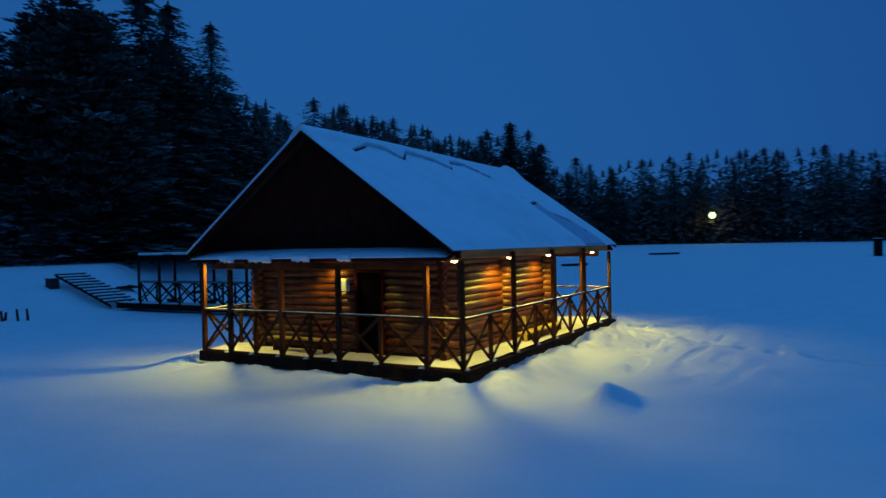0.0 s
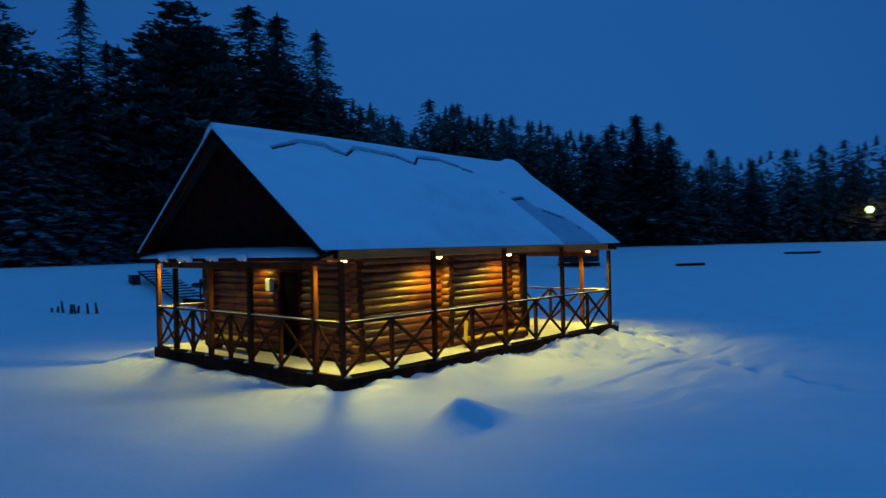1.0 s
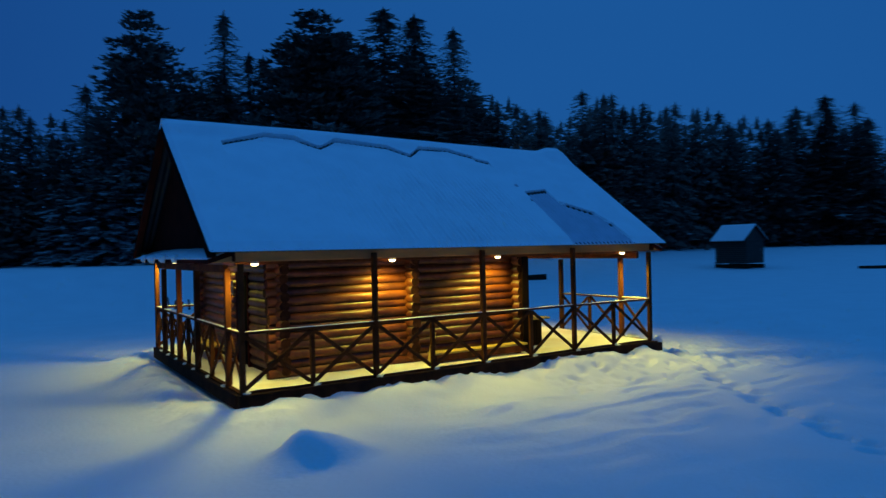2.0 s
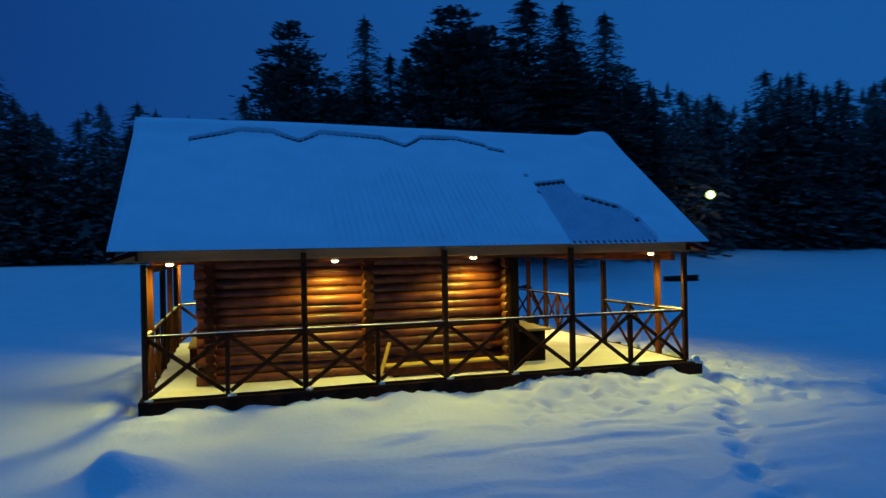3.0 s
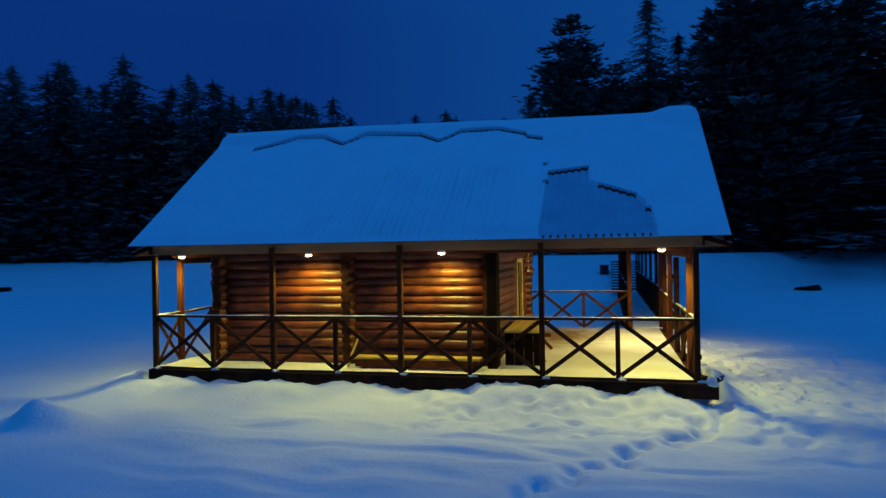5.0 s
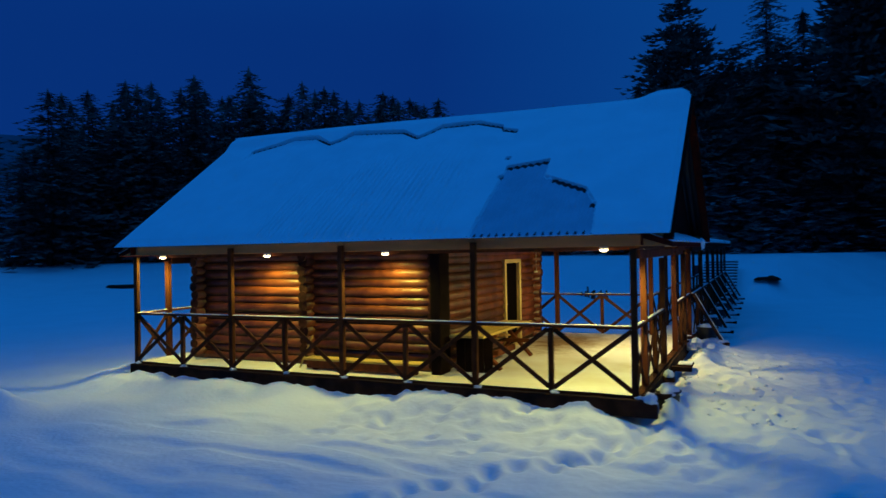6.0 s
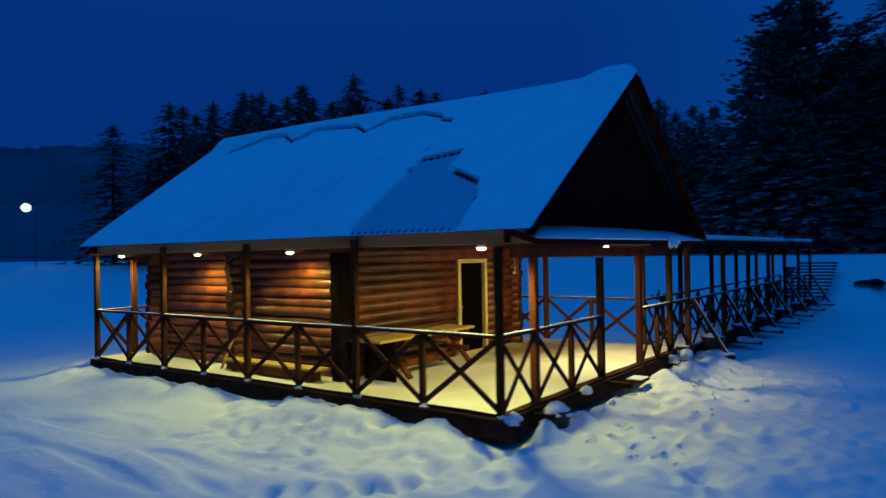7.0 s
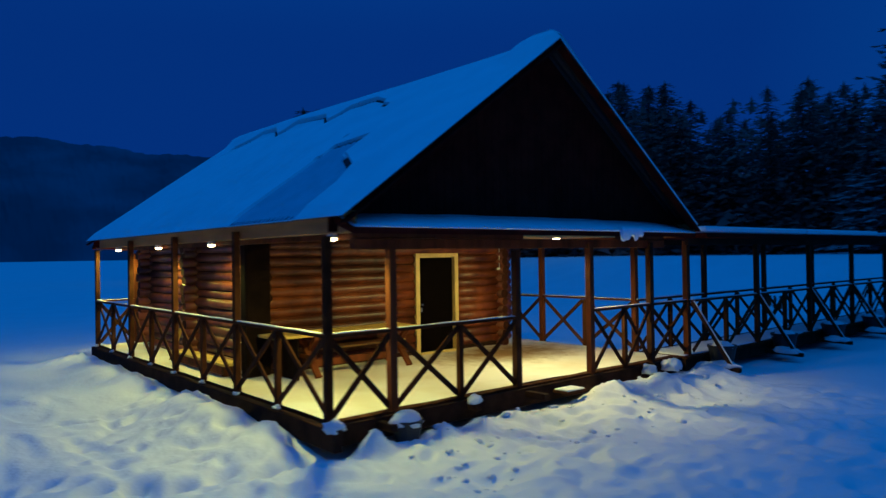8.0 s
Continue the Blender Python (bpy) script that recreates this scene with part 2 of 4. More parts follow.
def dents(x, y, z, near):
    """Banks, trampled snow and footprints close to the cabin."""
    ox = np.clip(np.maximum(-0.1 - x, x - 10.5), 0, None)
    oy = np.clip(np.maximum(-0.1 - y, y - 7.7), 0, None)
    d = np.hypot(ox, oy)
    inside = (x > -0.1) & (x < 10.5) & (y > -0.1) & (y < 7.7)
    n1 = np.array([noise.noise(Vector((a * 0.8, b * 0.8, 3.0))) if k else 0.0 for a, b, k in zip(x, y, near)])
    n2 = np.array([noise.noise(Vector((a * 2.6, b * 2.6, 7.0))) if k else 0.0 for a, b, k in zip(x, y, near)])
    n3 = np.array([noise.noise(Vector((a * 6.0, b * 6.0, 1.0))) if k else 0.0 for a, b, k in zip(x, y, near)])
    n4 = np.array([noise.noise(Vector((a * 3.9, b * 3.9, 11.0))) if k else 0.0 for a, b, k in zip(x, y, near)])
    n5 = np.array([noise.noise(Vector((a * 9.5, b * 9.5, 2.0))) if k else 0.0 for a, b, k in zip(x, y, near)])
    n6 = np.array([noise.noise(Vector((a * 0.5 + 0.4 * b, b * 2.2, 21.0))) if k else 0.0 for a, b, k in zip(x, y, near)])
    crumble = 0.5 - 0.9 * np.abs(n2) - 0.45 * np.abs(n4) + 0.22 * n3 + 0.08 * n5
    z = z + near * (0.05 * n1 + 0.006 * n2)
    low = smoothstep(10.3, 10.6, x) * smoothstep(3.6, 2.4, y)
    bank = np.exp(-((d - 0.45) / 0.55) ** 2) * (0.19 + 0.11 * n1 + 0.05 * n2) * (1 - 0.6 * low)
    z = z + near * bank + near * (0.10 + 0.05 * n2) * np.exp(-((d - 0.22) / 0.38) ** 2) * smoothstep(10.0, 8.5, x) * (y < 0.2)
    front = smoothstep(6.0, 7.0, x) * smoothstep(11.6, 10.6, x) * smoothstep(-2.0, -0.8, y) * smoothstep(0.1, -0.3, y)
    z = z + near * front * (0.0 + 0.05 * crumble + 0.06 * n1)
    side = smoothstep(10.5, 10.9, x) * smoothstep(18.0, 13.5, x) * smoothstep(-4.0, -0.8, y) * smoothstep(10.0, 6.5, y)
    z = z + near * side * (0.03 + 0.10 * crumble + 0.08 * n1 + 0.02 * n5 * smoothstep(13.0, 11.6, x))
    apron = smoothstep(1.0, 4.0, x) * smoothstep(-1.0, -2.0, y) * smoothstep(-7.5, -4.0, y)
    z = z + near * apron * (0.045 * n1 + 0.02 * np.abs(n2) + 0.006 * n3)
    z = z - near * apron * 0.045 * smoothstep(0.05, 0.3, n6)
    left = np.exp(-((d - 0.7) / 0.6) ** 2) * (x < 0.5)
    z = z + near * left * (0.03 + 0.09 * crumble)
    z = z + near * (0.10 * np.abs(n4) + 0.05 * n5 - 0.03) * np.exp(-((d - 0.2) / 0.22) ** 2)
    lap = 1 - 0.85 * smoothstep(0.2, 1.4, x) * (y < 0)
    hollow = np.clip(np.exp(-(d / 0.16) ** 2) * (0.5 + 0.9 * n2 + 0.5 * n1) * lap, 0, 1)
    z = np.where(near & ~inside, z * (1 - hollow) + hollow * (-0.02), z)
    pit = np.exp(-(((x - 10.55) / 0.42) ** 2 + ((y + 0.12) / 0.34) ** 2))
    z = np.where(near & ~inside, z * (1 - 0.75 * pit), z)
    for bx, by, bh, rx, ry in ((9.63, -0.34, 0.15, 0.24, 0.2), (10.86, 0.33, 0.20, 0.2, 0.17), (10.88, 1.42, 0.17, 0.22, 0.2), (10.9, 2.0, 0.10, 0.2, 0.2), (10.95, 2.7, 0.10, 0.28, 0.25), (8.3, -0.3, 0.06, 0.3, 0.2)):
        z = np.where(inside, z, z + bh * np.exp(-(((x - bx) / rx) ** 2 + ((y - by) / ry) ** 2)))
    z = np.where(inside, -0.05, z)
    tread = random.Random(5)
    for i in range(225):
        if i < 135:
            fx, fy = 10.9 + 4.2 * tread.random() ** 1.3, tread.uniform(-2.6, 8.5)
        else:
            fx, fy = tread.uniform(5.8, 10.6), tread.uniform(-2.3, -0.45)
        c, s_, w = math.cos(tread.uniform(0, 3.14)), 0.0, tread.uniform(0.10, 0.17) * (1.0 if i < 135 else 0.6)
        s_ = math.sqrt(1 - c * c)
        u, v = (x - fx) * c + (y - fy) * s_, -(x - fx) * s_ + (y - fy) * c
        z = z - tread.uniform(0.02, 0.075) * np.exp(-((u / (w * 1.7)) ** 2 + (v / w) ** 2) ** 1.2)
    z = z + 0.33 * np.exp(-(((x - 0.16) / 0.70) ** 2 + ((y + 3.0) / 0.46) ** 2)) + 0.13 * np.exp(-(((x + 0.06) / 0.22) ** 2 + ((y + 2.95) / 0.2) ** 2)) + near * 0.05 * n2 * np.exp(-(((x - 0.1) / 0.7) ** 2 + ((y + 3.0) / 0.6) ** 2))
    for (ax, ay), (bx, by) in zip(FOOT_TRAIL, FOOT_TRAIL[1:]):
        l = math.hypot(bx - ax, by - ay)
        k = max(1, round(l / 0.36))
        for i in range(k):
            fx, fy = ax + (bx - ax) * i / k, ay + (by - ay) * i / k
            s = 0.11 if i % 2 else -0.11
            fx, fy = fx - s * (by - ay) / l, fy + s * (bx - ax) / l
            z = z - 0.15 * np.exp(-((((x - fx) * 0.95 + 0.25 * (y - fy)) ** 2 + ((y - fy) * 0.72) ** 2) / 0.13 ** 2) ** 1.3)
    return z


def axis(fine0, mid0, mid1, fine1, far):
    """Grid lines: 5 cm apart in the trampled stretch, 10 cm round it, then ever wider to the horizon."""
    a = list(np.arange(fine0, mid0, 0.1)) + list(np.arange(mid0, mid1, 0.05)) + list(np.arange(mid1, fine1 + 1e-6, 0.1))
    d, lo, hi = 0.1, fine0, fine1
    while hi < far:
        d *= 1.13
        hi += d
        lo -= d
        a = [lo] + a + [hi]
    return np.array(a)


def build_ground():
    xs, ys = axis(-4.5, 5.5, 15.5, 18.0, 2500), axis(-8.0, -3.6, 8.4, 11.5, 2500)
    gx, gy = np.meshgrid(xs, ys)
    x, y = gx.ravel(), gy.ravel()
    near = (x > -14) & (x < 26) & (y > -16) & (y < 20)
    z = dents(x, y, ground_height(x, y), near)
    nx, ny = len(xs), len(ys)
    idx = np.arange(nx * ny).reshape(ny, nx)
    faces = np.stack([idx[:-1, :-1], idx[:-1, 1:], idx[1:, 1:], idx[1:, :-1]], -1).reshape(-1, 4)
    ob = raw("ground", np.stack([x, y, z], 1).tolist(), faces.tolist(), M_SNOW, smooth=True)
    return tagged(ob, "deep snow over a frozen lake, trampled round the cabin", "snow", kind="structure")


build_ground()


def snow_clods():
    """Small broken lumps of snow along the trodden edge of the deck."""
    rnd = random.Random(77)
    pts = [(10.75 + 1.9 * rnd.random() ** 1.6, rnd.uniform(0.2, 7.4)) for _ in range(110)]
    px, py = np.array([p[0] for p in pts]), np.array([p[1] for p in pts])
    pz = dents(px, py, ground_height(px, py), np.ones(len(pts), bool))
    vs, fs = [], []
    ico = bmesh.new()
    bmesh.ops.create_icosphere(ico, subdivisions=1, radius=1.0)
    shape, tris = [v.co.copy() for v in ico.verts], [tuple(v.index for v in f.verts) for f in ico.faces]
    ico.free()
    for x, y, z in zip(px, py, pz):
        r = 0.02 + 0.05 * rnd.random() ** 2
        sx, sy, sz = r * rnd.uniform(0.8, 1.5), r * rnd.uniform(0.8, 1.5), r * rnd.uniform(0.6, 0.9)
        i = len(vs)
        vs += [(x + c.x * sx * rnd.uniform(0.75, 1.2), y + c.y * sy * rnd.uniform(0.75, 1.2), z + r * 0.05 + c.z * sz) for c in shape]
        fs += [tuple(i + k for k in t) for t in tris]
    return tagged(raw("snow_clods", vs, fs, M_SNOW, smooth=True), "small broken clods of trodden snow beside the deck", "snow", kind="stuff")


snow_clods()

# ---- cabin: deck ----
DECK_Z = 0.42
X0, X1, Y0, Y1 = 0.0, 10.38, 0.0, 7.6
deck = thing("deck", (0, 0, 0), "dark timber deck dusted with lamplit snow", "deck", kind="structure")
for y in np.arange(Y0 + 0.02, Y1 - 0.1, 0.2):
    part("plank", boxes((X0 - 0.06, X1 + 0.06, y, y + 0.185, DECK_Z - 0.05, DECK_Z), bevel=0), M_RAIL, deck)
for a, b in (((X0 - 0.1, Y0 - 0.06, 0.26), (X1 + 0.32, Y0 - 0.06, 0.26)), ((X0 - 0.1, Y1 + 0.06, 0.26), (X1 + 0.1, Y1 + 0.06, 0.26)),
             ((X0 - 0.06, Y0, 0.26), (X0 - 0.06, Y1, 0.26)), ((X1 + 0.06, Y0, 0.26), (X1 + 0.06, Y1, 0.26))):
    part("edge_beam", beam(a, b, 0.12, 0.26), M_BEAM, deck, "dark wet edge beam")
for y, x1 in ((0.66, 10.82), (2.18, 10.70), (3.36, 10.88)):
    part("beam_end", beam((10.2, y, 0.31), (x1, y, 0.31), 0.1, 0.09), M_BEAM, deck, "beam end jutting out of the deck")
for x in np.arange(1.0, 10.2, 1.3):
    part("joist", beam((x, 0.1, 0.22), (x, 7.5, 0.22), 0.14, 0.2), M_BEAM, deck)


def deck_snow():
    xs, ys = np.arange(X0 + 0.02, X1 + 0.001, 0.1), np.arange(Y0 + 0.02, Y1, 0.1)
    gx, gy = np.meshgrid(xs, ys)
    x, y = gx.ravel(), gy.ravel()
    z = [DECK_Z + 0.012 + 0.012 * noise.noise(Vector((a * 1.5, b * 1.5, 0))) for a, b in zip(x, y)]
    nx, ny = len(xs), len(ys)
    idx = np.arange(nx * ny).reshape(ny, nx)
    faces = np.stack([idx[:-1, :-1], idx[:-1, 1:], idx[1:, 1:], idx[1:, :-1]], -1).reshape(-1, 4)
    raw("snow_cover", np.stack([x, y, z], 1).tolist(), faces.tolist(), M_DECKSNOW, deck, "thin trodden snow", True)


deck_snow()

# ---- cabin: log walls, roof, gables, doors ----
cabin = thing("log_cabin", (0, 0, 0), "red-stained log cabin with a steep snow-covered roof", "cabin")
WX0, WXM, WX1, WY0, WY1 = 1.0, 3.86, 6.72, 0.93, 6.5
WALL_TOP, ROWS_N = 2.68, 13
STEP = (WALL_TOP - DECK_Z) / ROWS_N
DOOR_Y0, DOOR_Y1 = 4.14, 5.22
DOOR2_Y0, DOOR2_Y1 = 2.58, 3.40


def log(p, q, r, seed):
    ob = part("log", rod(p, q, r, 12, wobble=0.07, segs=max(2, int((Vector(q) - Vector(p)).length / 0.55)), seed=seed), M_LOG, cabin, smooth=True)
    ob.data.materials.append(M_LOGEND)
    for f in ob.data.polygons:
        if len(f.vertices) > 4:
            f.use_smooth, f.material_index = False, 1


lr = random.Random(4)
for k in range(ROWS_N):
    z = DECK_Z + STEP * (k + 0.5)
    zc = z + STEP * 0.5 if k < ROWS_N - 1 else z + 0.02
    r = STEP * lr.uniform(0.50, 0.66)
    wy = WY0 + lr.uniform(-0.02, 0.025)
    over = lr.uniform(-0.03, 0.03)
    log((WX0 - 0.25 + over, wy, z), (WX1 + 0.12, wy, z), r, k)
    log((WX0 - 0.25 + over, WY1, z), (WX1 + 0.25 - over, WY1, z), r, 40 + k)
    r2 = STEP * lr.uniform(0.53, 0.62)
    o2 = lr.uniform(-0.03, 0.03)
    if DECK_Z + 0.02 < zc < 2.36:
        log((WX0, WY0 - 0.32 + o2, zc), (WX0, DOOR2_Y0, zc), r2, 80 + k)
        log((WX0, DOOR2_Y1, zc), (WX0, WY1 + 0.34, zc), r2, 90 + k)
        log((WX1, WY0 - 0.32 + o2, zc), (WX1, DOOR_Y0, zc), r2, 120 + k)
        log((WX1, DOOR_Y1, zc), (WX1, WY1 + 0.34, zc), r2, 130 + k)
    else:
        log((WX0, WY0 - 0.32 + o2, zc), (WX0, WY1 + 0.34, zc), r2, 80 + k)
        log((WX1, WY0 - 0.32 + o2, zc), (WX1, WY1 + 0.34, zc), r2, 120 + k)
    log((WXM, WY0 - 0.32 - o2, zc), (WXM, WY0 + 0.4, zc), r2 * 1.05, 160 + k)
# dark boards cover the log ends of the porch corner
part("corner_board", boxes((6.70, 6.892, 0.545, 0.57, DECK_Z + 0.02, 2.62)), M_TARP, cabin, "dark board over the log ends")
part("corner_board", boxes((6.866, 6.89, 0.573, 0.985, DECK_Z + 0.02, 2.70)), M_TARP, cabin, "dark board over the log ends")
# chinking behind the logs keeps the walls closed
part("wall_core", boxes((WX0 - 0.04, WX1 + 0.04, WY0 - 0.04, WY0 + 0.04, DECK_Z, WALL_TOP), (WX0 - 0.04, WX1 + 0.04, WY1 - 0.04, WY1 + 0.04, DECK_Z, WALL_TOP),
     (WX0 - 0.04, WX0 + 0.04, WY0 + 0.05, WY1 - 0.05, DECK_Z, WALL_TOP), (WX1 - 0.04, WX1 + 0.04, WY0 + 0.05, WY1 - 0.05, DECK_Z, WALL_TOP), bevel=0), M_BEAM, cabin)

# roof frame
EAVE_X0, EAVE_X1 = -0.52, 10.92
EAVE_Y0, EAVE_Y1, RIDGE_Y = -0.10, 7.57, 3.74
EAVE_Z, RIDGE_Z = 2.88, 5.63
GABLE_X0, GABLE_X1 = -0.12, 10.50


def corrugated(name, y0, y1):
    n = int((EAVE_X1 - EAVE_X0) / 0.03)
    vs, fs = [], []
    for i in range(n + 1):
        x = EAVE_X0 + (EAVE_X1 - EAVE_X0) * i / n
        w = 0.016 * math.sin(2 * math.pi * x / 0.13)
        for y, z in ((y0, EAVE_Z), (y1, RIDGE_Z)):
            vs.append((x, y, z + w))
            vs.append((x, y, z + w - 0.012))
    for i in range(n):
        a, b = 4 * i, 4 * i + 4
        fs += [(a, b, b + 2, a + 2), (a + 1, a + 3, b + 3, b + 1), (a, a + 1, b + 1, b)]
    raw(name, vs, fs, M_SHEET, cabin, "corrugated metal roof sheet", True)


corrugated("roof_sheet", EAVE_Y0, RIDGE_Y)
corrugated("roof_sheet", EAVE_Y1, RIDGE_Y)

CRACK_X = [0.56, 0.95, 1.6, 2.3, 2.85, 3.35, 4.2, 4.75, 5.23, 5.69, 6.58, 7.2, 7.25, 7.61]
CRACK_V = [0.851, 0.891, 0.948, 0.941, 0.866, 0.946, 0.931, 0.916, 0.841, 0.931, 0.933, 0.871, 0.841, 0.811]
PATCH_X = [7.74, 7.80, 8.60, 8.62, 8.79, 9.47, 9.70, 9.78]
PATCH_V = [0.02, 0.485, 0.520, 0.395, 0.375, 0.285, 0.18, 0.02]


def snow_depth(x, v):
    """Depth of the roof snow at x along the ridge and v up the slope (0 at the eave, 1 at the ridge)."""
    wave = 0.5 + 0.5 * np.sin(2 * np.pi * x / 0.13)
    soft = np.array([noise.noise(Vector((a * 0.9, b * 3.2, 5.0))) for a, b in zip(x, v)])
    h = 0.052 + 0.012 * soft
    imprint = smoothstep(1.8, 2.4, x) * smoothstep(7.0, 5.6, x) * smoothstep(0.85, 0.45, v) * (0.6 + 0.6 * soft)
    ribs = smoothstep(2.4, 4.2, x) * smoothstep(7.5, 6.9, x) * smoothstep(0.85, 0.35, v) * (0.7 + 0.6 * soft)
    groove = smoothstep(0.42, 0.0, wave)
    h = h - (0.020 * np.clip(imprint, 0, 1) + 0.038 * np.clip(ribs, 0, 1)) * groove
    line = np.interp(x, CRACK_X, CRACK_V, left=9, right=9)
    within = (x > CRACK_X[0]) & (x < CRACK_X[-1])
    gap = within & (v < line) & (v > line - 0.019)
    h = np.where(within & (v < line), np.minimum(h, 0.018 + 0.04 * smoothstep(0.03, 0.16, line - v)), h)
    slab = within & (v >= line)
    h = np.where(slab, h + 0.012 * smoothstep(0.10, 0.0, v - line), h)
    h = np.where(gap, -0.06, h)
    top = np.interp(x, PATCH_X, PATCH_V, left=-1, right=-1)
    inside = (v < top) & (x > 7.74) & (x < 9.78)
    h = np.where(inside, 0.017 * (2 * wave - 1) + 0.012 + 0.010 * soft, h)
    lip = inside & (v > top - 0.024) & (((x > 7.78) & (x < 8.6)) | ((x > 8.8) & (x < 9.45)))
    h = np.where(lip, -0.06, h)
    for mx, mv in ((7.74, 0.55), (9.66, 0.17), (7.78, 0.40)):
        h = np.where((np.abs(x - mx) < 0.05) & (np.abs(v - mv) < 0.012), -0.02, h)
    edge = smoothstep(0.0, 0.012, v) * smoothstep(EAVE_X0 - 0.01, EAVE_X0 + 0.1, x) * smoothstep(EAVE_X1 + 0.01, EAVE_X1 - 0.1, x)
    edge = np.minimum(edge, 0.12 + np.where((x > 4.3) & (x < 9.8), 0.0, 0.15) + smoothstep(0.0, 0.07, v))
    h = np.where(h > 0, h * (0.14 + 0.86 * edge), h)
    hump = smoothstep(9.85, 10.4, x) * smoothstep(11.0, 10.72, x) * smoothstep(0.82, 0.99, v)
    ridge = 0.085 * smoothstep(0.88, 0.985, v) * smoothstep(9.5, 2.0, x)
    return h + 0.12 * hump * (1 + 0.5 * soft) + ridge


def roof_snow(front):
    xs = np.arange(EAVE_X0 - 0.015, EAVE_X1 + 0.016, 0.0195 if front else 0.0325)
    vs_ = np.linspace(-0.006, 1.0, 280 if front else 50)
    gx, gv = np.meshgrid(xs, vs_)
    x, v = gx.ravel(), gv.ravel()
    h = snow_depth(x, v) if front else 0.06 + 0.12 * smoothstep(9.85, 10.4, x) * smoothstep(11.0, 10.72, x) * smoothstep(0.82, 0.99, v) + 0.085 * smoothstep(0.88, 0.985, v) * smoothstep(9.5, 2.0, x)
    ye = EAVE_Y0 if front else EAVE_Y1
    y = ye + (RIDGE_Y - ye) * v
    z = EAVE_Z + (RIDGE_Z - EAVE_Z) * v
    s = np.array((RIDGE_Y - ye, RIDGE_Z - EAVE_Z))
    s = s / np.linalg.norm(s)
    # outward normal, upright at the ridge so that both slopes meet
    up = smoothstep(0.97, 1.0, v)
    ny, nz = -s[1] * (1 if front else -1), abs(s[0])
    y = y + ny * h * (1 - up)
    z = z + h * (nz + (1 - nz) * up)
    nx, nv = len(xs), len(vs_)
    idx = np.arange(nx * nv).reshape(nv, nx)
    faces = np.stack([idx[:-1, :-1], idx[:-1, 1:], idx[1:, 1:], idx[1:, :-1]], -1).reshape(-1, 4)
    if not front:
        faces = faces[:, ::-1]
    verts = np.stack([x, y, z], 1).tolist()
    faces = faces.tolist()
    # skirt down to the sheet round the rim
    rim = list(idx[0, :]) + list(idx[1:, -1]) + list(idx[-1, ::-1][1:]) + list(idx[::-1, 0][1:])
    base = {}
    for i in rim:
        if i not in base:
            base[i] = len(verts)
            vv = v[i]
            verts.append((x[i], ye + (RIDGE_Y - ye) * max(vv, 0), EAVE_Z + (RIDGE_Z - EAVE_Z) * max(vv, 0) + 0.004))
    for a, b in zip(rim, rim[1:]):
        faces.append((a, base[a], base[b], b))
    made = raw("roof_snow", verts, faces, M_ROOFSNOW, cabin, "blue-shadowed snow with slide cracks" if front else "even roof snow", False)
    me = made.data
    q = np.array(faces[:(nv - 1) * (nx - 1)])
    steep = (h[q].max(1) - h[q].min(1)) > 0.018
    flags = np.ones(len(me.polygons), bool)
    flags[:len(steep)] = ~steep
    me.polygons.foreach_set("use_smooth", flags)
    if front:
        me.materials.append(M_THINSNOW)
        top = np.interp(x, PATCH_X, PATCH_V, left=-1, right=-1)
        bare = ((v < top - 0.01) & (x > 7.74) & (x < 9.78))[q].all(1)
        index = np.zeros(len(me.polygons), np.int32)
        index[:len(bare)] = bare
        me.polygons.foreach_set("material_index", index)


roof_snow(True)
roof_snow(False)

# gable walls of dark upright boards, set back under the verge
for gx in (GABLE_X0, GABLE_X1):
    n = 50
    for i in range(n):
        ya, yb = EAVE_Y0 + 0.05 + (EAVE_Y1 - EAVE_Y0 - 0.1) * i / n, EAVE_Y0 + 0.05 + (EAVE_Y1 - EAVE_Y0 - 0.1) * (i + 1) / n - 0.008
        def under(y):
            return EAVE_Z - 0.03 + (RIDGE_Z - EAVE_Z) * (1 - abs(y - RIDGE_Y) / (RIDGE_Y - EAVE_Y0))
        bm = bmesh.new()
        za, zb = max(under(ya), 2.74), max(under(yb), 2.74)
        vs = [bm.verts.new(c) for c in ((gx, ya, 2.70), (gx, yb, 2.70), (gx, yb, zb), (gx, ya, za))]
        f = bm.faces.new(vs)
        ex = bmesh.ops.extrude_face_region(bm, geom=[f])
        for v in ex["geom"]:
            if isinstance(v, bmesh.types.BMVert):
                v.co.x += 0.025
        bmesh.ops.recalc_face_normals(bm, faces=bm.faces[:])
        part("gable_board", bm, M_GABLE, cabin)
for gx, s in ((EAVE_X0 + 0.02, 1), (EAVE_X1 - 0.02, -1)):
    for ye in (EAVE_Y0, EAVE_Y1):
        part("verge_board", beam((gx, ye, EAVE_Z - 0.10), (gx, RIDGE_Y, RIDGE_Z - 0.10), 0.03, 0.16, up=(1, 0, 0)), M_GABLE, cabin)
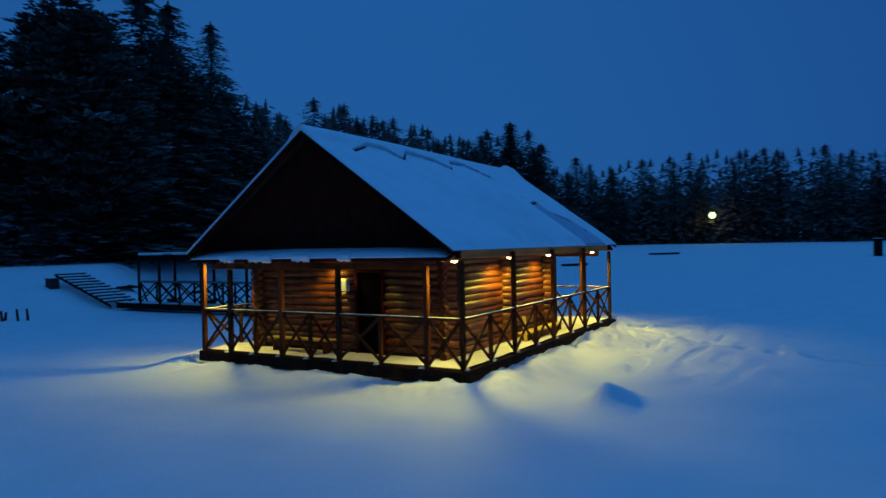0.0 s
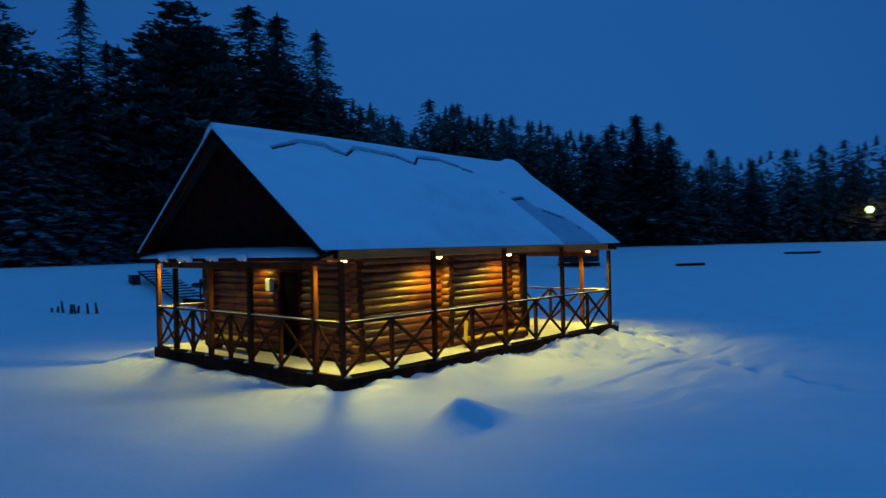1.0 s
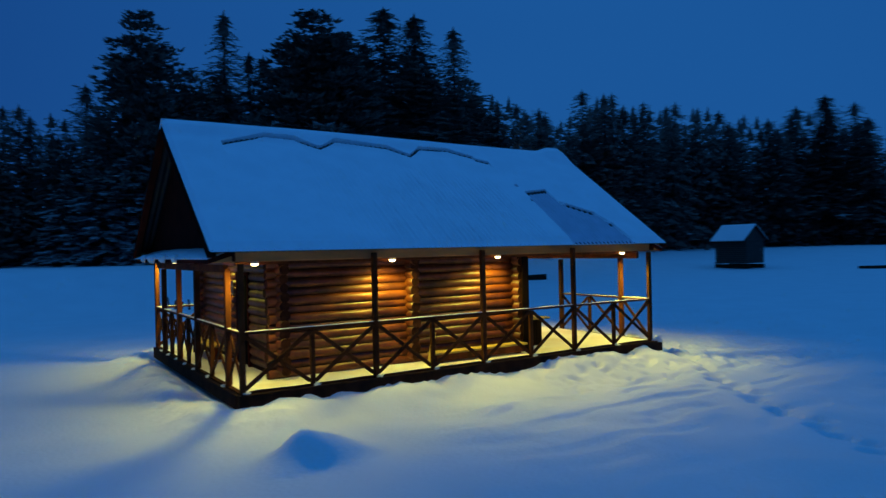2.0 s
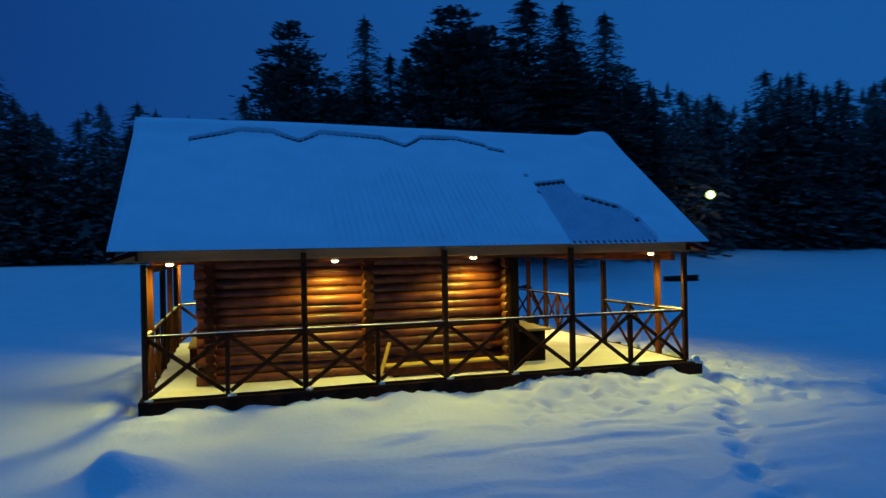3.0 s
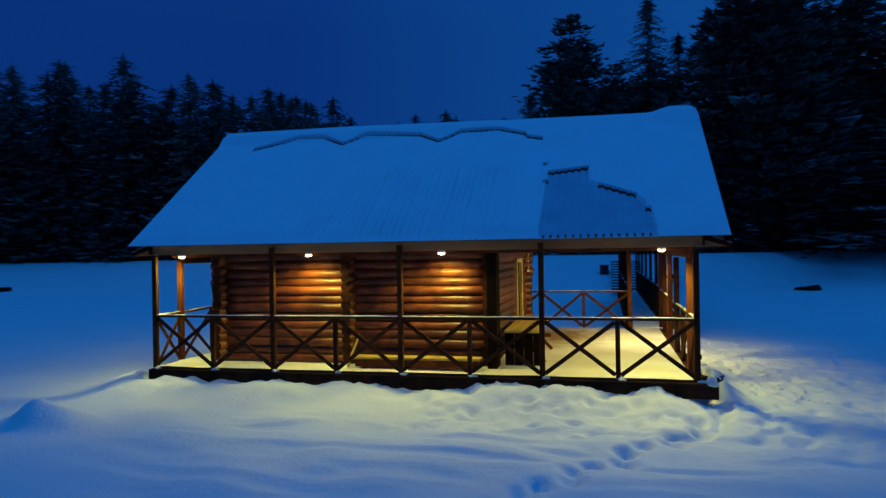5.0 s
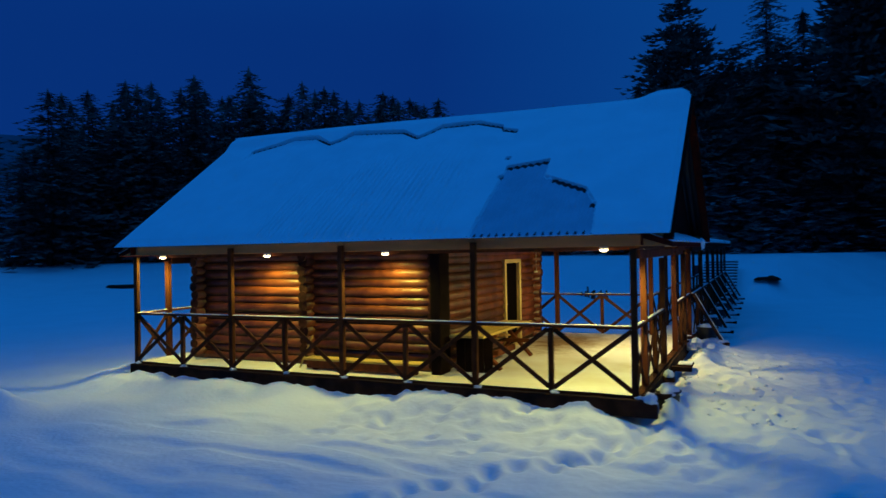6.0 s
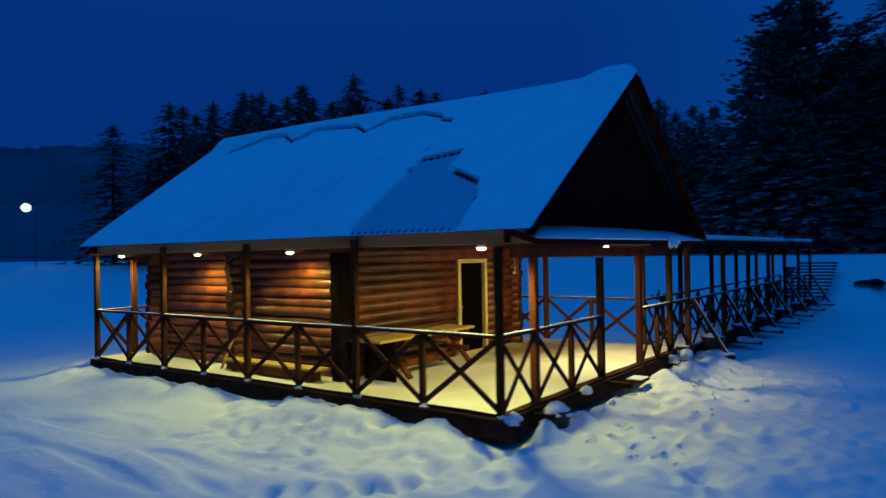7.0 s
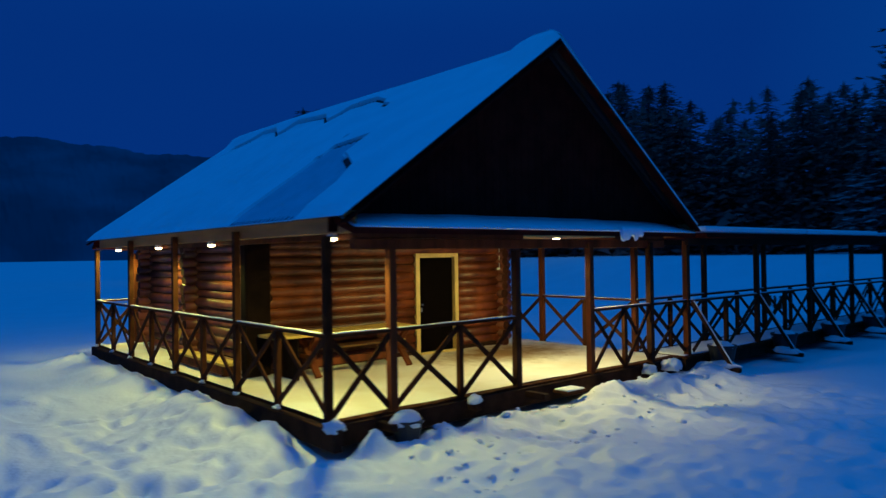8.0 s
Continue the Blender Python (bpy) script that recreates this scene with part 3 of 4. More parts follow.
# small pent roofs across the foot of both gables
for gx, ox in ((GABLE_X0, EAVE_X0 - 0.02), (GABLE_X1 + 0.025, EAVE_X1 + 0.02)):
    zs = (2.90, 2.74)
    bm = bmesh.new()
    n = 24
    tops = []
    for i in range(n + 1):
        y = EAVE_Y0 + 0.12 + (EAVE_Y1 - EAVE_Y0 - 0.24) * i / n
        tops.append([bm.verts.new((gx, y, zs[0])), bm.verts.new((ox, y, zs[1])), bm.verts.new((ox, y, zs[1] - 0.07)), bm.verts.new((gx, y, zs[0] - 0.1))])
    for a, b in zip(tops, tops[1:]):
        for i in range(4):
            bm.faces.new((a[i], a[(i + 1) % 4], b[(i + 1) % 4], b[i]))
    bm.faces.new(tops[0])
    bm.faces.new(tops[-1][::-1])
    bmesh.ops.recalc_face_normals(bm, faces=bm.faces[:])
    pent = part("pent_roof", bm, M_GABLE, cabin)
    bm = bmesh.new()
    tops = []
    for i in range(n + 1):
        f = i / n
        y = EAVE_Y0 + 0.14 + (EAVE_Y1 - EAVE_Y0 - 0.28) * f
        h = 0.02 + 0.045 * math.sin(math.pi * f) ** 0.7 + 0.014 * noise.noise(Vector((y * 2, gx, 0)))
        dx = 0.04 if ox > gx else -0.04
        tops.append([bm.verts.new((gx, y, zs[0] + 0.004)), bm.verts.new((gx, y, zs[0] + h)), bm.verts.new((ox * 0.8 + gx * 0.2, y, zs[1] * 0.8 + zs[0] * 0.2 + h)),
                     bm.verts.new((ox + dx * 0.5, y, zs[1] + h * 0.55)), bm.verts.new((ox + dx * 0.3, y, zs[1] + 0.004))])
    for a, b in zip(tops, tops[1:]):
        for i in range(5):
            bm.faces.new((a[i], a[(i + 1) % 5], b[(i + 1) % 5], b[i]))
    bm.faces.new(tops[0])
    bm.faces.new(tops[-1][::-1])
    bmesh.ops.recalc_face_normals(bm, faces=bm.faces[:])
    part("snow", bm, M_ROOFSNOW, pent, "smooth snow", True)

# eaves: fascia, wall plates and soffit
for y in (0.075, 7.5):
    for x0, x1 in ((EAVE_X0 + 0.03, 2.59), (2.595, 5.17), (5.175, 7.78), (7.785, EAVE_X1 - 0.03)):
        part("fascia", boxes((x0, x1, y, y + 0.03, 2.685, 2.94)), M_FASCIA, cabin, "warm brown fascia board")
for y in (0.55, 7.0):
    part("wall_plate", boxes((0.06, 10.32, y - 0.05, y + 0.05, 2.625, 2.703)), M_POST, cabin)
for x, y0 in ((0.0, 0.93), (10.38, 0.36)):
    part("end_beam", boxes((x - 0.05, x + 0.05, y0, 7.24, 2.49, 2.63)), M_POST, cabin)
for y0, y1 in ((0.36, 3.415), (5.755, 7.24)):
    part("end_beam", boxes((10.34, 10.42, y0, y1, 2.633, 2.702)), M_POST, cabin)
# added strip, pale in colour where lamplight catches the soffit edge
part("lit_eave_strip", boxes((10.36, 10.40, 3.42, 5.75, 2.668, 2.70)), M_DOORFRAME, cabin, "pale strip standing for lamplight on the soffit edge")
ceiling = part("ceiling", boxes((EAVE_X0 + 0.06, EAVE_X1 - 0.06, 0.12, 7.49, 2.705, 2.73), bevel=0), M_SOFFIT)
tagged(ceiling, "brown boarded soffit under the roof", "ceiling", kind="structure")

# porch door in the end wall
door = part("door", boxes((WX1 + 0.01, WX1 + 0.06, DOOR_Y0 + 0.09, DOOR_Y1 - 0.09, DECK_Z + 0.02, 2.36), bevel=0.006), M_DOOR, cabin, "dark closed door leaf")
part("door_frame", boxes((WX1 - 0.05, WX1 + 0.14, DOOR_Y0 - 0.02, DOOR_Y0 + 0.08, DECK_Z, 2.45), (WX1 - 0.05, WX1 + 0.14, DOOR_Y1 - 0.08, DOOR_Y1 + 0.02, DECK_Z, 2.45),
     (WX1 - 0.05, WX1 + 0.14, DOOR_Y0 + 0.082, DOOR_Y1 - 0.082, 2.36, 2.45)), M_DOORFRAME, door, "pale bare-wood door frame")
part("threshold", boxes((WX1 - 0.02, WX1 + 0.16, DOOR_Y0 + 0.082, DOOR_Y1 - 0.082, DECK_Z, DECK_Z + 0.05)), M_DOORFRAME, door)
hb = rod((WX1 + 0.06, DOOR_Y0 + 0.17, 1.42), (WX1 + 0.11, DOOR_Y0 + 0.17, 1.42), 0.018)
part("door_handle", hb, M_METAL, door, "small steel knob")
part("lock_plate", boxes((WX1 + 0.058, WX1 + 0.068, DOOR_Y0 + 0.15, DOOR_Y0 + 0.19, 1.28, 1.36), bevel=0.003), M_METAL, door, "steel lock plate")
door2 = part("door", boxes((WX0 - 0.05, WX0 + 0.0, DOOR2_Y0 + 0.06, DOOR2_Y1 - 0.06, DECK_Z + 0.02, 2.36), bevel=0.006), M_DOOR, cabin, "dark closed side door leaf")
part("door_frame", boxes((WX0 - 0.11, WX0 + 0.05, DOOR2_Y0 - 0.02, DOOR2_Y0 + 0.055, DECK_Z, 2.43), (WX0 - 0.11, WX0 + 0.05, DOOR2_Y1 - 0.055, DOOR2_Y1 + 0.02, DECK_Z, 2.43),
     (WX0 - 0.11, WX0 + 0.05, DOOR2_Y0 + 0.057, DOOR2_Y1 - 0.057, 2.36, 2.43)), M_GABLE, door2)

# ---- veranda posts and railing ----
railing = thing("veranda_railing", (0, 0, 0), "brown timber veranda posts and cross-braced railing with snow on the rails", "railing")
RAIL_Z = 1.45
rr = random.Random(9)


def post(x, y, top, mat=M_POST, w=0.10, bottom=0.14, parent=None):
    part("post", boxes((x - w / 2, x + w / 2, y - w / 2, y + w / 2, bottom, top)), mat, parent or railing)


def rail_run(nodes, parent, full=(), tops=True, z0=DECK_Z + 0.03, zt=RAIL_Z, mat=M_RAIL):
    """Rail along the nodes (x, y): half posts at nodes not in full, and crossed braces between neighbours."""
    for i, (x, y) in enumerate(nodes):
        if i not in full:
            part("half_post", boxes((x - 0.04, x + 0.04, y - 0.04, y + 0.04, DECK_Z - 0.2, zt - 0.03)), mat, parent)
    for (ax, ay), (bx, by) in zip(nodes, nodes[1:]):
        d = Vector((bx - ax, by - ay, 0)).normalized()
        n = Vector((d.y, -d.x, 0)) * 0.016
        e = d * 0.045
        a, b = Vector((ax, ay, 0)) + e, Vector((bx, by, 0)) - e
        up, dn = Vector((0, 0, zt - 0.05)), Vector((0, 0, z0 + 0.03))
        part("brace", beam(a + dn + n, b + up + n, 0.03, 0.075, up=(0, 0, 1)), mat, parent)
        part("brace", beam(a + up - n, b + dn - n, 0.03, 0.075, up=(0, 0, 1)), mat, parent)
    if tops:
        (ax, ay), (bx, by) = nodes[0], nodes[-1]
        part("top_rail", beam((ax, ay, zt), (bx, by, zt), 0.10, 0.04), mat, parent)
        rail_snow((ax, ay, zt + 0.022), (bx, by, zt + 0.022), parent)


def rail_snow(p, q, parent, w=0.06, h=0.016):
    p, q = Vector(p), Vector(q)
    d = q - p
    n = max(2, int(d.length / 0.12))
    s = Vector((-d.y, d.x, 0)).normalized() * (w / 2)
    bm = bmesh.new()
    rows_ = []
    for i in range(n + 1):
        c = p + d * (i / n)
        k = 0.75 + 0.5 * noise.noise(c * 2.3 + Vector((7, 1, 3)))
        rows_.append([bm.verts.new(c - s * (0.9 + 0.2 * k)), bm.verts.new(c - s * 0.6 + Vector((0, 0, h * k))), bm.verts.new(c + s * 0.6 + Vector((0, 0, h * k))), bm.verts.new(c + s * (0.9 + 0.2 * k))])
    for a, b in zip(rows_, rows_[1:]):
        for i in range(4):
            bm.faces.new((a[i], a[(i + 1) % 4], b[(i + 1) % 4], b[i]))
    bm.faces.new(rows_[0])
    bm.faces.new(rows_[-1][::-1])
    bmesh.ops.recalc_face_normals(bm, faces=bm.faces[:])
    part("snow", bm, M_SNOW, parent, "thin line of snow", True)


FRONT_X = [0.0, 1.29, 2.59, 3.88, 5.17, 6.47, 7.78, 9.08, 10.38]
LEFT_Y = [0.0, 0.86, 2.05, 3.2, 4.05, 4.93, 5.8, 6.65, 7.6]
RIGHT_Y = [0.0, 0.95, 2.12, 3.27]
RIGHT2_Y = [5.02, 5.95, 6.75, 8.0]
BACK_X = [0.0, 1.2, 2.4, 3.6, 4.75, 5.9, 7.1, 8.3, 9.55]
rail_run([(x, 0) for x in FRONT_X], railing, full=(0, 2, 4, 6, 8))
rail_run([(0, y) for y in LEFT_Y], railing, full=(0, 1, 3, 5, 7, 8))
rail_run([(10.38, y) for y in RIGHT_Y], railing, full=(0, 1, 3))
rail_run([(10.42, y) for y in RIGHT2_Y], railing, full=(0, 2, 3))
rail_run([(x, 7.55) for x in BACK_X], railing, full=(0, 2, 4, 6, 8))
for i, x in enumerate((0.0, 2.59, 5.17, 7.78, 10.38)):
    post(x, 0.0, 2.65 if i in (0, 4) else 2.80, M_RAIL, 0.095)
for x, y, top, m in ((0, 0.86, 2.56, M_POST), (0, 3.2, 2.58, M_DARKPOST), (0, 4.93, 2.58, M_POST), (0, 6.65, 2.48, M_DARKPOST), (0, 7.6, 2.62, M_POST),
                     (10.38, 0.95, 2.58, M_POST), (10.38, 3.27, 2.46, M_DARKPOST), (10.40, 5.02, 2.58, M_POST), (10.42, 6.75, 2.58, M_DARKPOST), (10.42, 8.0, 2.62, M_POST),
                     (9.55, 7.55, 2.60, M_POST), (7.1, 7.55, 2.60, M_POST), (4.75, 7.55, 2.60, M_POST), (2.4, 7.55, 2.60, M_POST)):
    post(x, y, top, m, 0.11)

# ---- lamps under the eaves ----
def eave_lamp(x, y, z, watts, cone, blend, aim, colour):
    lamp = thing("eave_lamp", (x, y, z), "small round warm lamp lit under the eave", "lamp", "lamps under the eaves")
    bm = rod((0, 0, 0.012), (0, 0, 0.069), 0.075, 16, r2=0.06)
    part("housing", bm, M_WHITE, lamp, "white housing")
    bm = bmesh.new()
    bmesh.ops.create_uvsphere(bm, u_segments=16, v_segments=8, radius=0.066, matrix=Matrix.Diagonal((1, 1, 0.5, 1)))
    part("bulb", bm, M_BULB, lamp, "glowing bulb", True).visible_shadow = False
    l = bpy.data.lights.new("eave_light", "SPOT")
    l.energy, l.color, l.spot_size, l.spot_blend, l.shadow_soft_size = watts, colour, radians(cone), blend, 0.12
    o = new("eave_light", l)
    o.location = (x, y, z - 0.05)
    o.rotation_euler = Vector((aim[0], aim[1], -1.0)).to_track_quat("-Z", "Y").to_euler()
    return lamp


for x, y, z, k, cone, blend, aim in ((0.37, 0.37, 2.635, 0.95, 150, 0.7, (-0.75, -0.15)), (3.19, 0.37, 2.635, 0.85, 158, 0.6, (0, -0.05)), (5.88, 0.39, 2.635, 0.85, 158, 0.6, (0, -0.05)),
                                     (9.86, 0.40, 2.635, 1.3, 164, 0.5, (-0.15, 0.05)), (0.37, 7.17, 2.635, 0.95, 154, 0.7, (-0.5, 0.2)), (9.8, 4.9, 2.655, 1.85, 170, 0.5, (-0.28, 0.0)),
                                     (0.56, 3.98, 2.672, 0.26, 150, 0.6, (0, -0.1))):
    eave_lamp(x, y, z, LAMP_W * k, cone, blend, aim, PORCH_COLOUR if x > 9 and y > 1 else LAMP_COLOUR)

# ---- covered pier ----
pier = thing("covered_pier", (0, 0, 0), "long narrow covered wooden pier with railings and a snowy flat roof", "pier")
PIER_L = [10.15 + 2.9 * i for i in range(5)]
PIER_R = [10.75 + 2.75 * i for i in range(6)]
PLX, PRX = 9.6, 10.5
for y in np.arange(7.7, 25.0, 0.2):
    part("plank", boxes((PLX - 0.1, PRX + 0.1, y, y + 0.18, 0.36, 0.41), bevel=0), M_RAIL, pier)
for x in (PLX, PRX):
    part("side_beam", beam((x, 7.7, 0.24), (x, 25.0, 0.24), 0.12, 0.22), M_BEAM, pier)
rail_snow((PLX + 0.45, 7.75, 0.405), (PLX + 0.45, 24.9, 0.405), pier, w=0.95, h=0.03)
for y in PIER_L:
    post(PLX, y, 2.56, M_DARKPOST, 0.1, 0.14, pier)
for y in PIER_R:
    post(PRX, y, 2.56, M_DARKPOST, 0.1, 0.14, pier)
ln = [7.55] + [v for y in PIER_L for v in (y - 1.4, y)] + [23.2]
rn = [8.0] + [v for y in PIER_R for v in (y - 1.375, y)]
rail_run([(PLX, y) for y in ln], pier, full=[0] + list(range(2, len(ln) - 1, 2)))
rail_run([(PRX, y) for y in rn], pier, full=[0] + list(range(2, len(rn), 2)))
for x in (PLX, PRX):
    part("roof_beam", beam((x, 7.9, 2.60), (x, 23.1 if x == PLX else 24.6, 2.60), 0.08, 0.12), M_BEAM, pier)
for y0, y1, laden in ((8.0, 12.6, ((8.02, 12.58),)), (12.62, 17.3, ((12.64, 17.28),)), (17.32, 20.7, ((19.3, 20.5),)), (20.72, 23.0, ((21.15, 22.95),))):
    r_ = part("roof_panel", boxes((PLX - 0.3, PRX + 0.36, y0, y1, 2.665, 2.76)), M_GABLE, pier)
    for s0, s1 in laden:
        part("snow", boxes((PLX - 0.28, PRX + 0.34, s0, s1, 2.762, 2.89), bevel=0.03), M_SNOW, r_, "flat snow load")
for y in [8.0] + PIER_R:
    part("strut", beam((PRX + 0.04, y, 1.43), (PRX + 0.68, y + 0.25, 0.22), 0.05, 0.07), M_RAIL, pier)
    part("snow", beam((PRX + 0.075, y, 1.46), (PRX + 0.715, y + 0.25, 0.25), 0.05, 0.02, 0.004), M_SNOW, pier)
    part("outrigger", beam((PRX - 0.05, y + 0.25, 0.20), (PRX + 0.85, y + 0.25, 0.17), 0.10, 0.08), M_BEAM, pier)
    part("snow", lump((PRX + 0.5, y + 0.3, 0.22), 0.3, 0.2, 0.09, int(y * 10)), M_SNOW, pier, "snow heap", True)


def float_tub(x, y, s=1.0, z=0.12, heap=1.0):
    tub = thing("tub", (x, y, z), "tapered dark plastic tub heaped with snow", "tub", "tubs beside the deck and pier")
    prof = [(0.0, 0.0), (0.15, 0.0), (0.205, 0.30), (0.215, 0.30), (0.215, 0.33), (0.19, 0.33), (0.185, 0.28), (0.0, 0.28)]
    bm = bmesh.new()
    rings = [[bm.verts.new((r * s * math.cos(2 * math.pi * i / 18), r * s * math.sin(2 * math.pi * i / 18), h * s)) for i in range(18)] for r, h in prof[1:-1]]
    for a, b in zip(rings, rings[1:]):
        for i in range(18):
            bm.faces.new((a[i], a[(i + 1) % 18], b[(i + 1) % 18], b[i]))
    bm.faces.new(rings[0][::-1])
    bm.faces.new(rings[-1])
    part("body", bm, M_BLACK, tub, smooth=False)
    part("snow", lump((0, 0, 0.30 * s), 0.18 * s * heap ** 0.5, 0.18 * s * heap, 0.08 * s * heap ** 2, int(x * 7 + y * 13)), M_SNOW, tub, "rounded snow cap", True)
    return tub


for i, y in enumerate([8.0] + PIER_R[:-1]):
    float_tub(PRX + 0.30, y + 0.62, 1.3, 0.14)
float_tub(10.74, 0.90, 0.95, 0.06, 1.25)

# snow heaps and plank ends along the deck edge
for i, (x, y, a) in enumerate(((10.60, -0.05, 0.105), (10.60, 2.18, 0.09), (10.6, 6.4, 0.12), (10.62, 7.1, 0.17))):
    tagged(part("snow_mound", lump((x, y, 0.39 if y < 3 else 0.30), a, a * 1.2, a * 0.95, 60 + i, 0.35), M_SNOW, None, smooth=True), "rounded heap of snow on the deck edge", "snow heap", "snow heaps on the deck edge")
for i, x in enumerate(FRONT_X):
    tagged(part("snow_mound", lump((x + 0.06, -0.05, DECK_Z - 0.01), 0.06, 0.04, 0.03, 90 + i, 0.8), M_SNOW, None, smooth=True), "small heap of snow at the foot of a post", "snow heap", "snow heaps at post feet")
for i, y in enumerate(LEFT_Y[1:-1]):
    tagged(part("snow_mound", lump((-0.07, y + 0.09, DECK_Z - 0.02), 0.045, 0.06, 0.03, 120 + i, 0.8), M_SNOW, None, smooth=True), "small heap of snow at the foot of a post", "snow heap", "snow heaps at post feet")
step_ = thing("boarding_plank", (10.7, 4.1, 0.3), "short plank step with snow at the deck opening", "plank")
part("board", boxes((-0.16, 0.14, -0.22, 0.22, -0.04, 0.0)), M_RAIL, step_)
part("snow", boxes((-0.14, 0.13, -0.2, 0.2, 0.002, 0.022), bevel=0.009), M_SNOW, step_)

# ---- table, benches and small fittings ----
table = thing("picnic_table", (7.33, 2.08, DECK_Z), "yellow wooden picnic table with crossed legs beside the log wall", "table")
for i in range(4):
    part("tabletop_board", boxes((-0.335 + i * 0.168, -0.335 + i * 0.168 + 0.163, -1.38, 1.42, 0.685, 0.73)), M_BOARD, table)
for sy in (-0.66, 1.2):
    part("leg", beam((-0.22, sy, 0.66), (0.38, sy, 0.02), 0.06, 0.11, up=(0, 1, 0)), M_POST, table)
    part("leg", beam((0.22, sy + 0.062, 0.66), (-0.38, sy + 0.062, 0.02), 0.06, 0.11, up=(0, 1, 0)), M_POST, table)
    part("cross_bar", boxes((-0.46, 0.36, sy - 0.09, sy - 0.034, 0.30, 0.38)), M_POST, table)
    part("top_cleat", boxes((-0.32, 0.32, sy - 0.04, sy + 0.04, 0.62, 0.683)), M_POST, table)
for i in range(2):
    part("seat_board", boxes((-0.47 + i * 0.145, -0.47 + i * 0.145 + 0.14, -0.9, 1.55, 0.382, 0.42)), M_BOARD, table)
part("stretcher", boxes((-0.04, 0.04, -0.60, 1.17, 0.14, 0.26)), M_POST, table)
for i in range(4):
    part("end_board", boxes((-0.36 + i * 0.182, -0.36 + i * 0.182 + 0.176, -1.03, -1.0, 0.012, 0.68)), M_TARP, table)
bench = thing("bench", (5.35, 0.42, DECK_Z), "low plain plank bench along the log wall", "bench")
part("seat", boxes((-1.25, 1.25, -0.14, 0.16, 0.20, 0.245)), M_BOARD, bench)
part("apron", boxes((-1.2, 1.2, -0.12, -0.09, 0.05, 0.198)), M_POST, bench)
for sx in (-1.05, 1.05):
    part("leg", boxes((sx - 0.05, sx + 0.05, -0.085, 0.12, 0.012, 0.198)), M_POST, bench)
plank = part("leaning_plank", beam((3.98, 0.32, DECK_Z + 0.04), (4.2, 0.45, 1.08), 0.09, 0.025), M_BOARD)
tagged(plank, "pale plank leaning against the log wall", "plank")
box = thing("meter_box", (0.84, 3.64, 2.07), "white metal meter box on the log wall", "meter box")
part("case", boxes((-0.08, 0.03, -0.10, 0.10, -0.15, 0.15), bevel=0.012), M_WHITE, box)
part("lid", boxes((-0.095, -0.082, -0.088, 0.088, -0.138, 0.138), bevel=0.005), M_WHITE, box)
part("lock", rod((-0.106, 0.06, 0.0), (-0.094, 0.06, 0.0), 0.012, 8), M_METAL, box, "small steel lock")
switch = thing("pull_switch", (6.88, 6.42, 2.07), "white hanging pull switch on a thin cord", "switch")
part("cord", rod((0, 0, 0.05), (0, 0, 0.6), 0.008, 6), M_WHITE, switch)
part("body", boxes((-0.035, 0.035, -0.06, 0.06, 0.0, 0.05), bevel=0.008), M_WHITE, switch)
bench2 = thing("bench", (0.58, 4.85, DECK_Z), "plain plank bench along the side log wall", "bench")
part("seat", boxes((-0.15, 0.15, -1.0, 1.0, 0.31, 0.35)), M_BOARD, bench2)
for sy in (-0.8, 0.8):
    part("leg", boxes((-0.12, 0.12, sy - 0.04, sy + 0.04, 0.012, 0.308)), M_POST, bench2)
part("apron", boxes((-0.13, -0.105, -0.75, 0.75, 0.2, 0.306)), M_POST, bench2)


def snow_slump(side, y0, width, drop, seed):
    """Snow sliding off a pent roof in a ragged hanging edge; side is 1 for the porch end, -1 for the other."""
    bm = bmesh.new()
    cols = []
    rnd = random.Random(seed)
    edge = EAVE_X1 if side > 0 else EAVE_X0
    for i in range(15):
        y = y0 + width * i / 14
        low = 2.70 - (0.09 + 0.03 * rnd.random()) * drop * (1 if i < 6 or 9 <= i < 11 else 0.35)
        cols.append([bm.verts.new((edge + side * dx, y, z)) for dx, z in ((0.015, 2.85), (0.065 + 0.01 * rnd.random(), 2.80), (0.07 + 0.01 * rnd.random(), low + 0.03), (0.04, low))])
    for a_, b_ in zip(cols, cols[1:]):
        for j in range(4):
            bm.faces.new((a_[j], a_[(j + 1) % 4], b_[(j + 1) % 4], b_[j]))
    bm.faces.new(cols[0])
    bm.faces.new(cols[-1][::-1])
    bmesh.ops.recalc_face_normals(bm, faces=bm.faces[:])
    part("hanging_snow", bm, M_ROOFSNOW, cabin, "ragged snow hanging off the pent roof", True)


snow_slump(1, 5.12, 0.6, 1.0, 8)
for y0, width, drop, seed in ((3.55, 0.5, 0.35, 3), (4.7, 0.7, 0.5, 4), (5.9, 0.45, 0.4, 5), (2.4, 0.35, 0.3, 6)):
    snow_slump(-1, y0, width, drop, seed)

